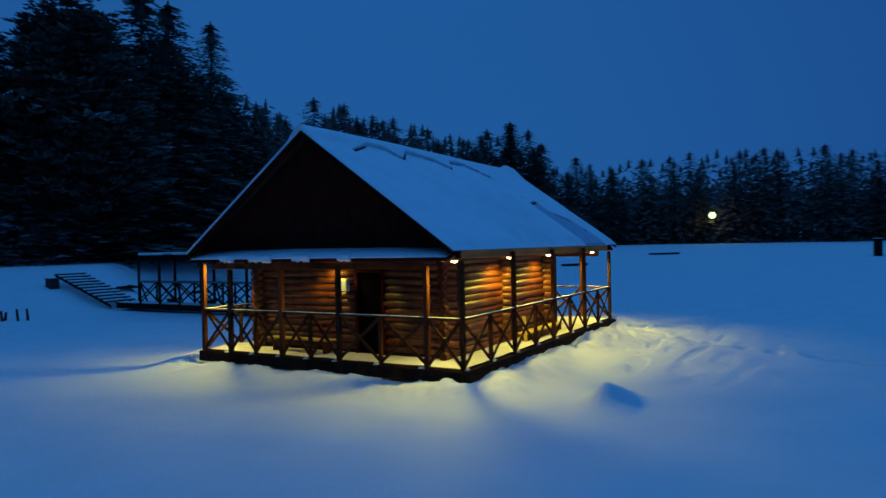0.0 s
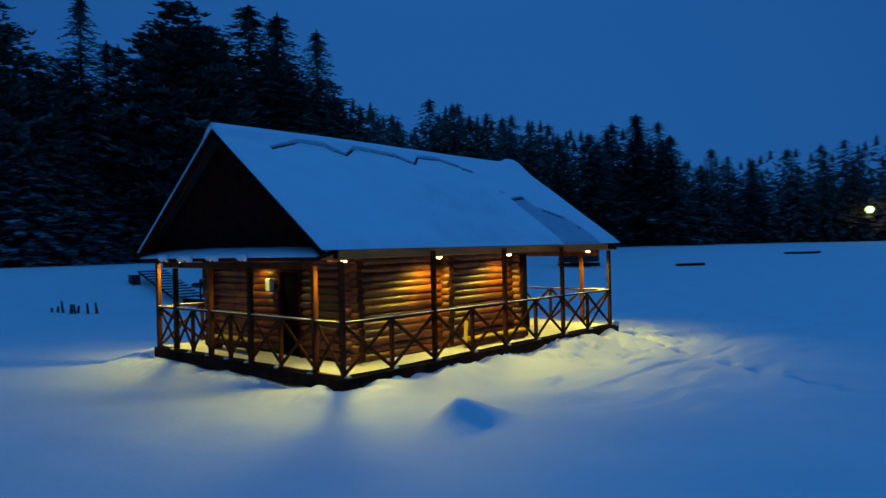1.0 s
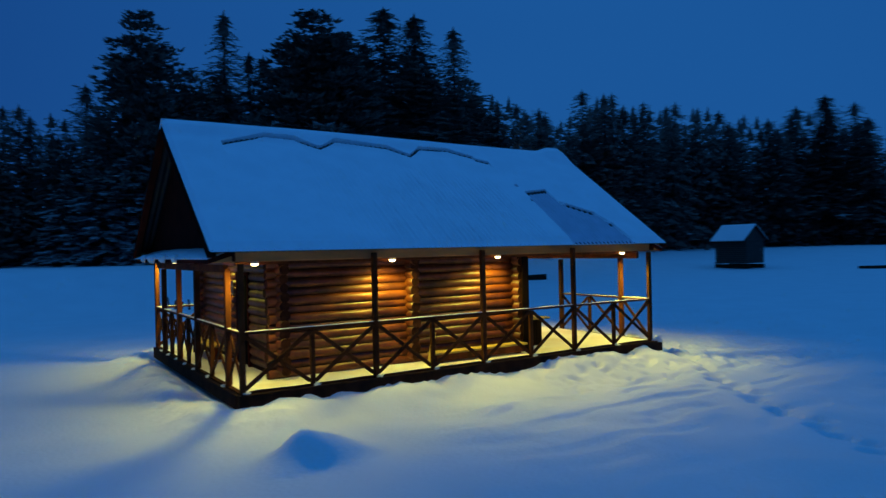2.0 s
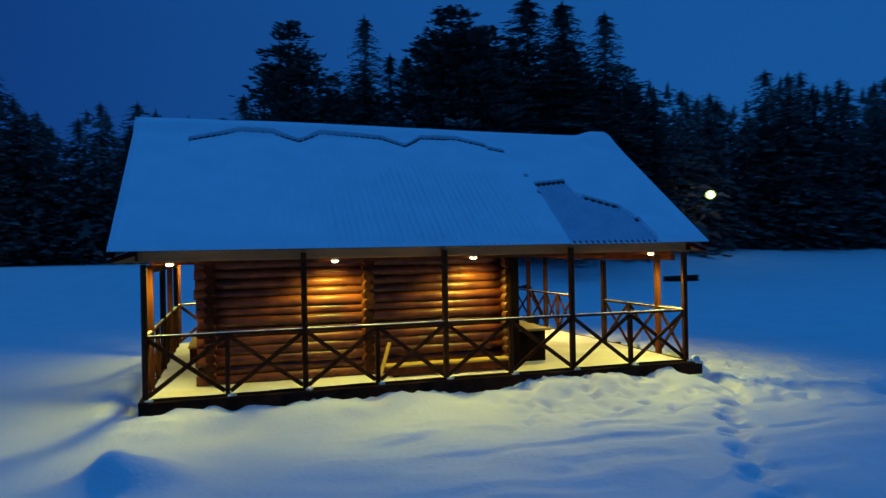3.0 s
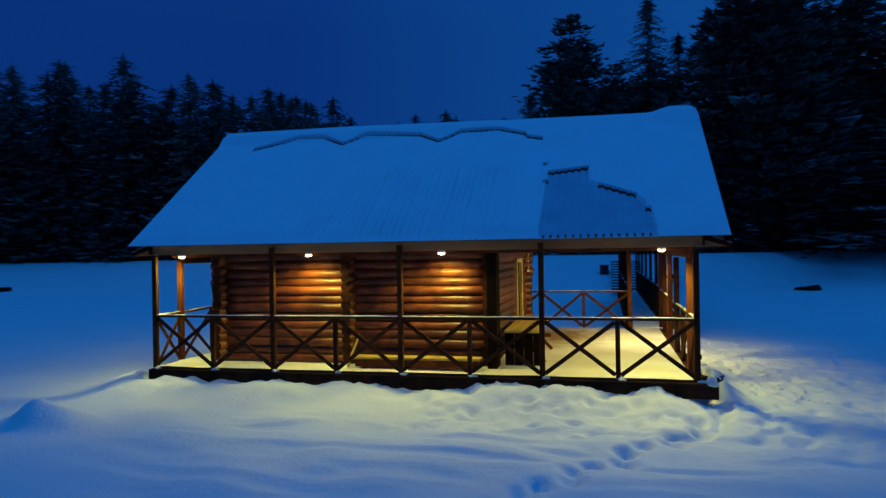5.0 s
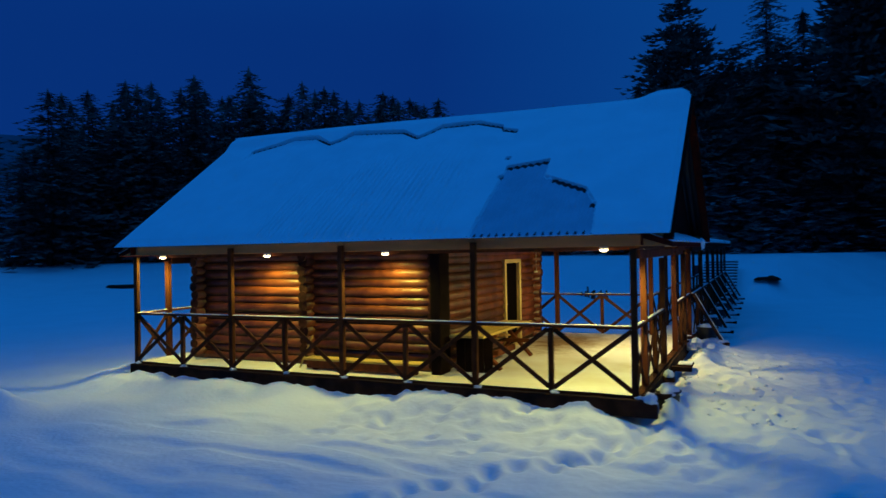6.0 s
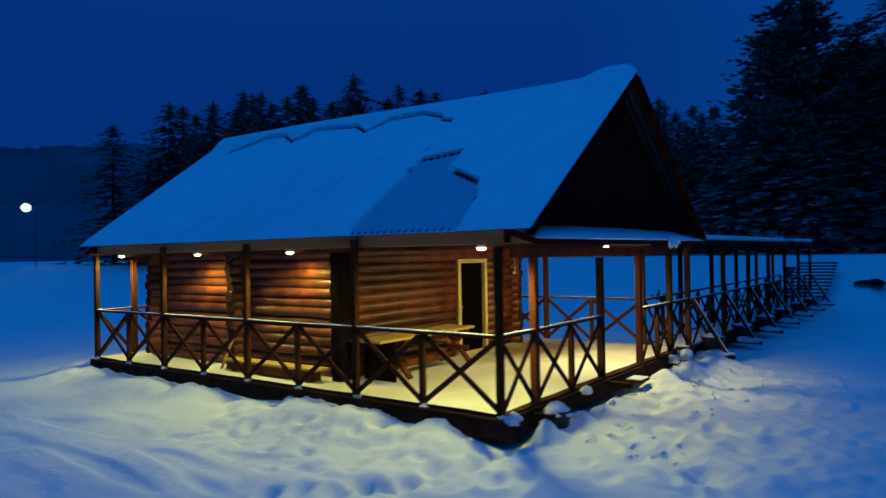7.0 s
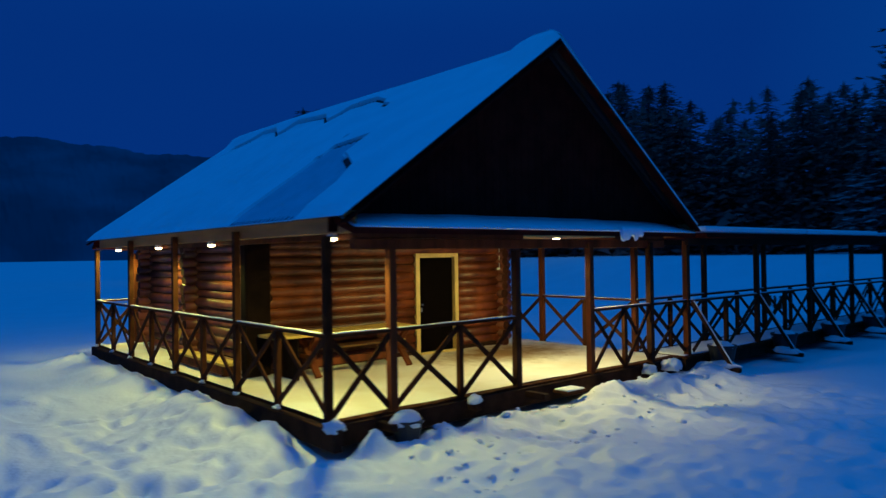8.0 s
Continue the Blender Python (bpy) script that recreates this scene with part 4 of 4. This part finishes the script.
# ---- trees ----
def spray(vs, fs, rnd, x, y, z, a, reach, wide, tilt, blades):
    """A needle spray: folded pointed blades that fan out from (x, y, z) round the direction a."""
    for k in range(blades):
        q = a + (k - (blades - 1) / 2) * 0.62 + rnd.uniform(-0.25, 0.25)
        L = reach * rnd.uniform(0.65, 1.1) * (1.0 if abs(k - (blades - 1) / 2) < 1 else 0.8)
        c, s_ = math.cos(q), math.sin(q)
        up = tilt + rnd.uniform(-0.18, 0.18)
        w = wide * rnd.uniform(0.8, 1.2)
        m, drop = L * 0.42, -w * rnd.uniform(0.3, 1.1)
        i = len(vs)
        vs += [(x - c * L * 0.25, y - s_ * L * 0.25, z), (x + c * m - s_ * w, y + s_ * m + c * w, z + up * m + drop),
               (x + c * L, y + s_ * L, z + up * L), (x + c * m + s_ * w, y + s_ * m - c * w, z + up * m + drop)]
        fs += [(i, i + 2, i + 1), (i, i + 3, i + 2)]


def pine_crown(rnd, h, r, cv, cf, sv, sf, snow):
    """A pine's crown: limbs in loose storeys, each ending in rounded needle masses with gaps between."""
    limbs = []
    storeys = 22
    for k in range(storeys):
        f = 0.20 + 0.77 * (k / (storeys - 1)) ** 0.9
        reach = r * min(1.0, 1.26 * (1 - f) ** 0.7 + 0.05) * (0.6 + 0.4 * min(1, (f - 0.12) / 0.22))
        n = 7 if f < 0.6 else 6 if f < 0.85 else 4
        a0 = rnd.uniform(0, 6.28)
        for b in range(n):
            a = a0 + 6.283 * b / n + rnd.uniform(-0.4, 0.4)
            L = reach * rnd.uniform(0.66, 1.06)
            z0 = f * h + rnd.uniform(-0.5, 0.5)
            z1 = z0 + L * rnd.uniform(-0.05, 0.35)
            limbs.append((a, L, z0, z1))
            for g in ((0.95, 0.62, 0.3) if L > 1.6 else (0.75,)):
                cx, cy, cz = math.cos(a) * L * g, math.sin(a) * L * g, z0 + (z1 - z0) * g
                size = (0.40 + 0.24 * L) * rnd.uniform(0.75, 1.15)
                for _ in range(15):
                    u, v, w = rnd.gauss(0, 0.55), rnd.gauss(0, 0.55), rnd.gauss(0, 0.32)
                    spray(cv, cf, rnd, cx + u * size, cy + v * size, cz + w * size, math.atan2(cy + v * size, cx + u * size) + rnd.uniform(-0.9, 0.9),
                          0.30 + 0.32 * size, 0.06 + 0.07 * size, rnd.uniform(-0.2, 0.6), 3)
                if rnd.random() < snow * 4:
                    spray(sv, sf, rnd, cx, cy, cz + size * 0.35, a, size * 0.8, size * 0.3, 0.0, 3)
    spray(cv, cf, rnd, 0, 0, h * 0.965, 0.0, 0.5, 0.2, 1.2, 5)
    spray(cv, cf, rnd, 0, 0, h * 0.965, 3.1, 0.5, 0.2, 1.2, 5)
    return limbs


def conifer(rnd, h, r, levels, branches, clumps, pine, snow, cv, cf, sv, sf, ox=0.0, oy=0.0, oz=0.0, fine=1.0):
    """Adds the needle clumps and branch snow of one conifer with its foot at (ox, oy, oz)."""
    base = 0.13 if pine else 0.03
    # the leading shoot closes the tip of the crown
    for f0, f1, w in ((0.945, 1.005, 0.015), (0.90, 0.98, 0.028)):
        i = len(cv)
        cv += [(ox + w * h * math.cos(q), oy + w * h * math.sin(q), oz + f0 * h) for q in (0.3, 2.4, 4.5)] + [(ox, oy, oz + f1 * h)]
        cf += [(i, i + 1, i + 3), (i + 1, i + 2, i + 3), (i + 2, i, i + 3), (i, i + 2, i + 1)]
    for k in range(levels):
        f = base + (0.985 - base) * (1 - (1 - k / (levels - 1)) ** 1.3)
        if pine:
            bulge = min(1.0, 1.15 * (1 - f) ** 0.66) * (0.55 + 0.45 * min(1, (f - base) / 0.25))
            reach = r * bulge * rnd.uniform(0.75, 1.1) + 0.15
        else:
            reach = r * (1 - f) ** (0.62 if fine < 0.8 else 0.5) * rnd.uniform(0.8, 1.1) + 0.15
        a0 = rnd.uniform(0, 6.28)
        for b in range(branches):
            a = a0 + 6.283 * b / branches + rnd.uniform(-0.35, 0.35)
            fz = f + rnd.uniform(-1.2, 1.2) / levels
            fz = fz if fz < 0.98 else 0.98 - rnd.uniform(0, 0.06)
            z = fz * h
            L = (reach * ((1 - fz) / (1 - f)) ** 0.6 if fz > f else reach) * (rnd.uniform(0.6, 1.08) if pine else rnd.uniform(0.65, 1.12))
            droop = rnd.uniform(-0.22, 0.15) if pine else rnd.uniform(0.12, 0.45)
            ca, sa = math.cos(a), math.sin(a)
            for c in range(clumps):
                g = (c + rnd.uniform(0.35, 1.0)) / clumps
                rad = L * g
                zz = z - droop * rad * g
                ln_ = max(0.32, L * (0.46 if pine else 0.40) * fine) * rnd.uniform(0.7, 1.2)
                wd = max(0.24, L * (0.36 if pine else 0.27) * fine) * rnd.uniform(0.7, 1.25) * (1.15 - 0.45 * g)
                th = wd * (0.85 if pine else 0.5)
                da = a + rnd.uniform(-0.7, 0.7)
                dx, dy = math.cos(da), math.sin(da)
                tilt = -droop * rnd.uniform(0.6, 1.6)
                cx, cy = ox + ca * rad, oy + sa * rad
                zz += oz
                p0 = (cx - dx * ln_ * 0.4 - dy * wd * 0.5, cy - dy * ln_ * 0.4 + dx * wd * 0.5, zz - th * 0.35)
                p1 = (cx - dx * ln_ * 0.4 + dy * wd * 0.5, cy - dy * ln_ * 0.4 - dx * wd * 0.5, zz - th * 0.35)
                p2 = (cx + dx * ln_ * 0.6, cy + dy * ln_ * 0.6, zz + tilt * ln_ * 0.8 - th * 0.2)
                p3 = (cx, cy, zz + th * 0.6)
                if fine < 1.0:
                    wd, th = min(wd, 1.2), min(th, 0.8)
                    spray(cv, cf, rnd, cx, cy, zz + th * 0.2, a + rnd.uniform(-0.5, 0.5), ln_ * (0.72 if fine < 0.8 else 0.85), wd * (0.15 if fine < 0.8 else 0.36), -droop * rnd.uniform(0.2, 1.3) + rnd.uniform(-0.1, 0.2), 5 if fine < 0.8 else 3)
                else:
                    i = len(cv)
                    cv += [p0, p1, p2, p3]
                    cf += [(i, i + 1, i + 3), (i + 1, i + 2, i + 3), (i + 2, i, i + 3), (i, i + 2, i + 1)]
                if sv is not None and rnd.random() < snow * (0.3 + 1.0 * (1 - f)) and g > 0.4:
                    k_ = rnd.uniform(0.6, 1.15) * min(1.0, 1.3 / ln_) * (1.6 if snow > 0.2 else 1.0)
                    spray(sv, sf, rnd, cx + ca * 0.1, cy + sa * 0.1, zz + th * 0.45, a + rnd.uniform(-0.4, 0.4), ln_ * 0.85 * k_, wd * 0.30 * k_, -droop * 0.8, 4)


def make_tree(name, label, seed, h, r, levels, branches, clumps, pine=False, snow=0.3, fine=1.0):
    t = thing(name, (0, 0, 0), label, "tree", "trees on the lake shore")
    cv, cf, sv, sf = [], [], [], []
    if pine:
        limbs = pine_crown(random.Random(seed), h, r, cv, cf, sv, sf, snow)
        for a, L, z0, z1 in limbs[::5]:
            part("limb", rod((0, 0, z0 - 0.1), (L * 0.9 * math.cos(a), L * 0.9 * math.sin(a), z1), 0.07, 5, r2=0.02), M_BARK, t)
    else:
        conifer(random.Random(seed), h, r, levels, branches, clumps, pine, snow, cv, cf, sv, sf, fine=fine)
    part("trunk", rod((0, 0, -0.6), (0, 0, h * 0.97), 0.014 * h, 8, r2=0.03, wobble=0.04, segs=6, seed=seed), M_BARK, t)
    tagged(raw("crown", cv, cf, M_NEEDLE, t), kind="stuff")
    if sv:
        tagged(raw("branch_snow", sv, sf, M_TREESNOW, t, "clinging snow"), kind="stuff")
    return t


def zg(x, y):
    return float(ground_height(np.array([x]), np.array([y]))[0])


SPRUCE = [make_tree("spruce", "tall dark spruce with snow on its branches", 10 + i, 20.0, 4.2 + 0.5 * (i % 3), 48, 10, 6, False, 0.03, 0.78) for i in range(4)]
PINE = [make_tree("pine", "tall dark pine with an uneven crown", 30 + i, 20.0, 4.4 + 0.4 * i, 40, 9, 6, True, 0.03, 0.78) for i in range(3)]
WOOD = [make_tree("spruce", "dark shore spruce lightly dusted with snow", 50 + i, 20.0, 4.6, 27, 8, 4, False, 0.02, 0.9) for i in range(3)]
WOOD += [make_tree("spruce", "broad dark shore spruce lightly dusted with snow", 60 + i, 20.0, 5.4, 27, 8, 4, False, 0.02, 0.9) for i in range(2)]
LADEN = [make_tree("spruce", "young dark spruce laden with clumps of snow", 70 + i, 20.0, 5.6, 26, 9, 6, False, 0.75, 0.79) for i in range(2)]
KINDS = {"s": SPRUCE, "p": PINE, "w": WOOD, "n": LADEN}
FIRST = set()


def plant(kind, i, x, y, h, wide=1.0):
    src = KINDS[kind][i]
    s = h / 20.0
    m = Matrix.LocRotScale((x, y, zg(x, y)), Euler((0, 0, (x * 7.3 + y * 3.1) % 6.28)), None)
    if src.name not in FIRST:
        FIRST.add(src.name)
        src.matrix_basis = m
        src.scale = (s * wide, s * wide, s)
        return src
    keep = src.scale.copy()
    src.scale = (s * wide, s * wide, s)
    o = copy_thing(src, m)
    src.scale = keep
    return o


# the tall trees that stand out against the sky
for k, i, x, y, h, w in (("p", 0, 6.4, 47.7, 20.4, 1.1), ("p", 2, 10.2, 50.0, 16.5, 1.1), ("s", 0, 12.7, 46.7, 21.2, 1.0), ("s", 1, 15.2, 48.0, 18.4, 1.0), ("p", 1, 20.4, 46.0, 22.3, 1.3),
                         ("p", 2, 23.2, 48.5, 21.6, 1.2), ("s", 2, 28.6, 48.0, 24.6, 1.5), ("s", 3, 33.6, 50.5, 25.4, 1.45), ("s", 1, 37.5, 49.0, 24.2, 1.15), ("p", 1, 41.0, 52.0, 19.5, 1.1),
                         ("s", 3, 2.6, 51.0, 14.5, 1.3), ("p", 0, 26.0, 52.0, 22.5, 1.2), ("s", 0, 17.6, 51.5, 19.0, 1.3), ("p", 1, 35.5, 54.0, 22.5, 1.1), ("s", 2, 22.0, 55.0, 20.0, 1.3),
                         ("s", 1, 30.5, 56.0, 23.0, 1.3), ("p", 2, 13.5, 53.0, 17.0, 1.2), ("s", 3, 25.0, 45.5, 17.5, 1.2), ("s", 0, 33.5, 46.5, 18.0, 1.2), ("p", 0, 40.0, 58.0, 19.0, 1.2),
                         ("s", 2, 10.0, 45.0, 12.0, 1.4), ("s", 1, 17.8, 44.5, 13.0, 1.4),
                         ("s", 0, 103, 45, 23.0, 1.7), ("s", 3, 105.5, 40.0, 19.0, 1.6), ("s", 1, 117, 37.5, 17.2, 1.5), ("s", 2, 118, 30.6, 14.0, 1.5)):
    plant(k, i, x, y, h, w)
for i, x, y, h, w in ((0, -54.0, 29.5, 14.5, 1.5), (3, -46.8, 31.4, 16.2, 1.2), (1, -48.5, 34.0, 16.5, 1.2), (4, -50.5, 31.5, 11.0, 1.2)):
    plant("w", i, x, y, h, w)
# younger trees in front of them, laden with snow
for i, x, y, h, w in ((0, 5.5, 45.5, 11.0, 1.2), (1, 8.0, 44.3, 9.5, 1.3), (0, 10.4, 44.8, 9.0, 1.3), (1, 3.0, 46.0, 8.5, 1.3), (0, 12.4, 44.4, 7.0, 1.4), (1, 0.8, 47.2, 7.0, 1.3), (1, 15.5, 45.0, 6.5, 1.4)):
    plant("n", i, x, y, h, w)

# the wood along the shore
tr = random.Random(21)
for az0, az1, step, hlo, hhi, rows_n in ((-12, 10, 2.2, 15, 17.5, 2), (10, 24, 2.0, 13, 17, 2), (24, 46, 1.9, 19.5, 23, 3), (46, 62, 2.1, 15.5, 19, 3), (62, 98, 2.4, 10, 13.5, 3),
                                         (98, 112, 2.3, 11.5, 14.5, 3), (112, 129, 2.1, 16, 19.5, 3), (129, 143, 2.1, 17.5, 21, 3), (143, 145.5, 2.1, 14, 16, 2)):
    for row in range(rows_n):
        az = az0 + step * row * 0.4
        while az < az1:
            a = az + tr.uniform(-0.5, 0.5) * step
            rs = float(np.interp(a if a <= 180 else a - 360, SHORE_AZ, SHORE_R)) + 2 + row * 7 + tr.uniform(-2.5, 2.5)
            x, y = LAKE_X + rs * math.cos(radians(a)), LAKE_Y + rs * math.sin(radians(a))
            plant("w", tr.randrange(5), x, y, tr.uniform(hlo, hhi) * (1.0 if row else 0.9), tr.uniform(0.95, 1.3))
            az += step * tr.uniform(0.8, 1.25)

# the depth of the wood and its undergrowth, uncountable from the lake
fv, ff = [], []
fr = random.Random(33)
for az0, az1, step, hlo, hhi, depth in ((-25, 10, 0.75, 14, 17, 4), (10, 24, 0.7, 12, 16, 4), (24, 46, 0.62, 17.5, 21.5, 3), (46, 62, 0.8, 14, 18, 3), (62, 98, 1.0, 8, 12.5, 3),
                                        (98, 112, 0.9, 10, 13.5, 3), (112, 143, 0.8, 12, 15.0, 3), (143, 146, 0.8, 12, 15, 3)):
    for row in range(-1, depth):
        az = az0
        while az < az1:
            a = az + fr.uniform(-0.4, 0.4) * step
            rs = float(np.interp(a if a <= 180 else a - 360, SHORE_AZ, SHORE_R)) + (1.5 if row < 0 else 2 + row * 8) + fr.uniform(-1.5, 3)
            x, y = LAKE_X + rs * math.cos(radians(a)), LAKE_Y + rs * math.sin(radians(a))
            low = row == -1
            hh = fr.uniform(2.0, 4.5) if low else fr.uniform(hlo, hhi) * (1 - 0.07 * row)
            conifer(fr, hh, hh * fr.uniform(0.22, 0.30) * (1.5 if low else 1), 7 if low else 13, 5, 2, False, 0, fv, ff, None, None, x, y, zg(x, y) - 0.2)
            az += step * fr.uniform(0.8, 1.25)
tagged(raw("far_woods", fv, ff, M_HAZENEEDLE), "dense dark conifer wood on the far bank, with haze in its colour", "woods", kind="stuff")

# far wooded hills across the lake, with the dusk haze put into their colour
def far_hill(az0, az1, r0, height, seed):
    vs, fs = [], []
    n, m = int((az1 - az0) / 0.22), 14
    for i in range(n + 1):
        a = az0 + (az1 - az0) * i / n
        swell = 0.85 + 0.10 * noise.noise(Vector((a * 0.06, seed, 0))) + 0.05 * noise.noise(Vector((a * 0.25, seed, 4)))
        for j in range(m + 1):
            f = j / m
            rr = r0 + 130 * f
            z = 1.0 + height * swell * f ** 0.8 + 1.3 * noise.noise(Vector((a * 2.1, f * 40, seed))) + 0.6 * noise.noise(Vector((a * 7.0, f * 90, seed)))
            vs.append((LAKE_X + rr * math.cos(radians(a)), LAKE_Y + rr * math.sin(radians(a)), z if j else 0.0))
    for i in range(n):
        for j in range(m):
            p = i * (m + 1) + j
            fs.append((p, p + m + 1, p + m + 2, p + 1))
    return tagged(raw("far_hill", vs, fs, M_FARWOOD), "distant wooded hills with bluish haze in their colour", "hills", kind="structure")


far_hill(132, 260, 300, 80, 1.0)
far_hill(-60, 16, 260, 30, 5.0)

# ---- street lamps, shed, boats and odds and ends on the snow ----
def street_lamp(x, y, z, watts, globe):
    g = zg(x, y)
    s = thing("street_lamp", (x, y, g), "tall street lamp with a bright greenish-white bulb", "street lamp", "street lamps on the shore")
    part("pole", rod((0, 0, -0.3), (0, 0, z - g + 0.3), 0.05, 8, r2=0.03), M_BLACK, s)
    part("arm", rod((0, 0, z - g + 0.25), (-0.5, -0.6, z - g + 0.45), 0.03, 8), M_BEAM, s)
    bm = bmesh.new()
    # globe radius is oversized: the glare round the bulb is built into its shape
    bmesh.ops.create_uvsphere(bm, u_segments=14, v_segments=8, radius=globe, matrix=Matrix.Translation((-0.5, -0.6, z - g)))
    part("bulb", bm, M_STREET, s, "bulb enlarged to stand for its glare", True).visible_shadow = False
    l = bpy.data.lights.new("street_light", "POINT")
    l.energy, l.color, l.shadow_soft_size = watts, (0.86, 1.0, 0.70), 0.3
    o = new("street_light", l)
    o.location = (x - 0.5, y - 0.6, z - 0.05)


for x, y, z, k, globe in ((114, 12.8, 7.0, 0.8, 0.55), (47.3, 45.9, 7.75, 0.5, 0.42), (-19.0, 41.2, 7.95, 0.5, 0.42), (-57.0, 23.2, 7.8, 0.5, 0.42)):
    street_lamp(x, y, z, STREET_W * k, globe)


def shed():
    x, y = 60.0, 31.0
    s = thing("shed", (x, y, zg(x, y)), "small dark wooden shed with a snowy gable roof on skids", "shed")
    s.rotation_euler = (0, 0, radians(-92))
    for i in range(11):
        part("wall_board", boxes((-1.8, 1.8, -1.4, 1.4, 0.5 + i * 0.2, 0.69 + i * 0.2), bevel=0.01), M_GREYWOOD, s)
    bm = bmesh.new()
    pr = [(-1.8, 2.7), (1.8, 2.7), (0.0, 4.2)]
    a = [bm.verts.new((-1.75, yy, z)) for yy, z in pr]
    b = [bm.verts.new((1.75, yy, z)) for yy, z in pr]
    bm.faces.new(a)
    bm.faces.new(b[::-1])
    for i in range(3):
        bm.faces.new((a[i], b[i], b[(i + 1) % 3], a[(i + 1) % 3]))
    bmesh.ops.recalc_face_normals(bm, faces=bm.faces[:])
    part("gable", bm, M_GREYWOOD, s)
    for sg in (-1, 1):
        r_ = part("roof", beam((0, sg * 2.0, 2.62), (0, 0, 4.28), 4.0, 0.06, up=(0, -sg, 0.8)), M_GABLE, s)
        part("snow", beam((0, sg * 1.98, 2.76), (0, 0, 4.40), 3.9, 0.14, 0.04, up=(0, -sg, 0.8)), M_SNOW, r_, "thick snow")
    for sy in (-1.1, 1.1):
        part("skid", beam((-2.0, sy, 0.2), (2.0, sy, 0.2), 0.25, 0.4), M_BEAM, s)
    part("snow_ledge", boxes((-2.0, -1.82, -1.4, 1.4, 0.42, 0.6)), M_SNOW, s)


shed()


def boat(x, y, ang, l=3.2, deep=1.0):
    t = thing("overturned_boat", (x, y, zg(x, y)), "dark overturned boat half buried in snow", "boat", "boats on the ice")
    t.rotation_euler = (0, 0, radians(ang))
    bm = bmesh.new()
    rings = []
    for i in range(11):
        f = i / 10
        w = 0.62 * math.sin(math.pi * (0.12 + 0.88 * f) ** 0.8 if f < 1 else 0.03) ** 0.6 + 0.04
        rings.append([bm.verts.new((-l / 2 + l * f, w * math.cos(a), 0.02 + deep * (0.36 + 0.12 * f) * math.sin(a))) for a in [math.pi * j / 8 for j in range(9)]])
    for a, b in zip(rings, rings[1:]):
        for j in range(8):
            bm.faces.new((a[j], b[j], b[j + 1], a[j + 1]))
    bm.faces.new(rings[0])
    bm.faces.new(rings[-1][::-1])
    bmesh.ops.recalc_face_normals(bm, faces=bm.faces[:])
    hull = part("hull", bm, M_BEAM, t, smooth=True)
    part("snow", lump((-0.15 * l, 0.2, 0.34 * deep), l * 0.25, 0.3, 0.09, int(x)), M_SNOW, hull, "snow on the hull", True)
    return t


boat(34.9, 33.9, -33, 2.6)
boat(64.6, 20.0, -60, 3.0, 0.6)
boat(-32.4, 27.2, 5, 2.8, 0.5)
boat(12.4, 28.2, 70, 1.1, 0.45)
boat(20.5, 31.5, 40, 1.6, 0.55)
boat(84.0, 14.0, -70, 4.0, 0.5)

stairs = thing("bank_stairs", (10.1, 25.2, 0.0), "snowy wooden stairs from the pier up the bank", "stairs")
for x in (-0.72, 0.72):
    part("stringer", beam((x, 0.0, 0.22), (x, 4.7, 1.75), 0.05, 0.12), M_BEAM, stairs)
for i in range(11):
    y, zz = 0.2 + i * 0.42, 0.42 + i * 0.135
    part("tread", boxes((-0.85, 0.85, y, y + 0.26, zz, zz + 0.05)), M_BEAM, stairs)
    part("snow", boxes((-0.84, 0.84, y + 0.005, y + 0.255, zz + 0.052, zz + 0.13), bevel=0.025), M_SNOW, stairs)
bin_ = thing("bin", (8.9, 29.4, zg(8.9, 29.4)), "small dark square bin standing on the snowy bank", "bin")
part("body", boxes((-0.25, 0.25, -0.25, 0.25, -0.1, 0.42), bevel=0.03), M_BLACK, bin_)
part("lid", boxes((-0.28, 0.28, -0.28, 0.28, 0.425, 0.48), bevel=0.015), M_BLACK, bin_)
for i, (x, y, h) in enumerate(((2.35, 23.5, 0.35), (2.55, 23.4, 0.45), (2.8, 23.3, 0.80), (3.0, 23.0, 0.55), (3.1, 23.15, 0.6), (3.2, 22.9, 0.62), (3.32, 23.0, 0.5), (3.62, 22.5, 0.70), (3.95, 22.3, 0.72))):
    x, y, h = x + 1.0, y + 2.3, h * 0.75
    st = rod((x, y, -0.2), (x + 0.08 * math.sin(i * 2.3), y + 0.05, zg(x, y) + h), 0.075, 8, r2=0.045, wobble=0.1, segs=2, seed=i)
    tagged(part("stake", st, M_POST, None), "short dark stake sticking out of the snow", "stake", "row of stakes in the snow")
booth = thing("booth", (83.0, -10.6, zg(83.0, -10.6)), "dark upright box with a snowy lid standing on the ice", "booth")
part("body", boxes((-0.45, 0.45, -0.45, 0.45, -0.05, 1.95), bevel=0.03), M_BEAM, booth)
part("roof", boxes((-0.52, 0.52, -0.52, 0.52, 1.952, 2.02), bevel=0.02), M_GABLE, booth)
part("snow", boxes((-0.48, 0.48, -0.48, 0.48, 2.022, 2.1), bevel=0.03), M_SNOW, booth)
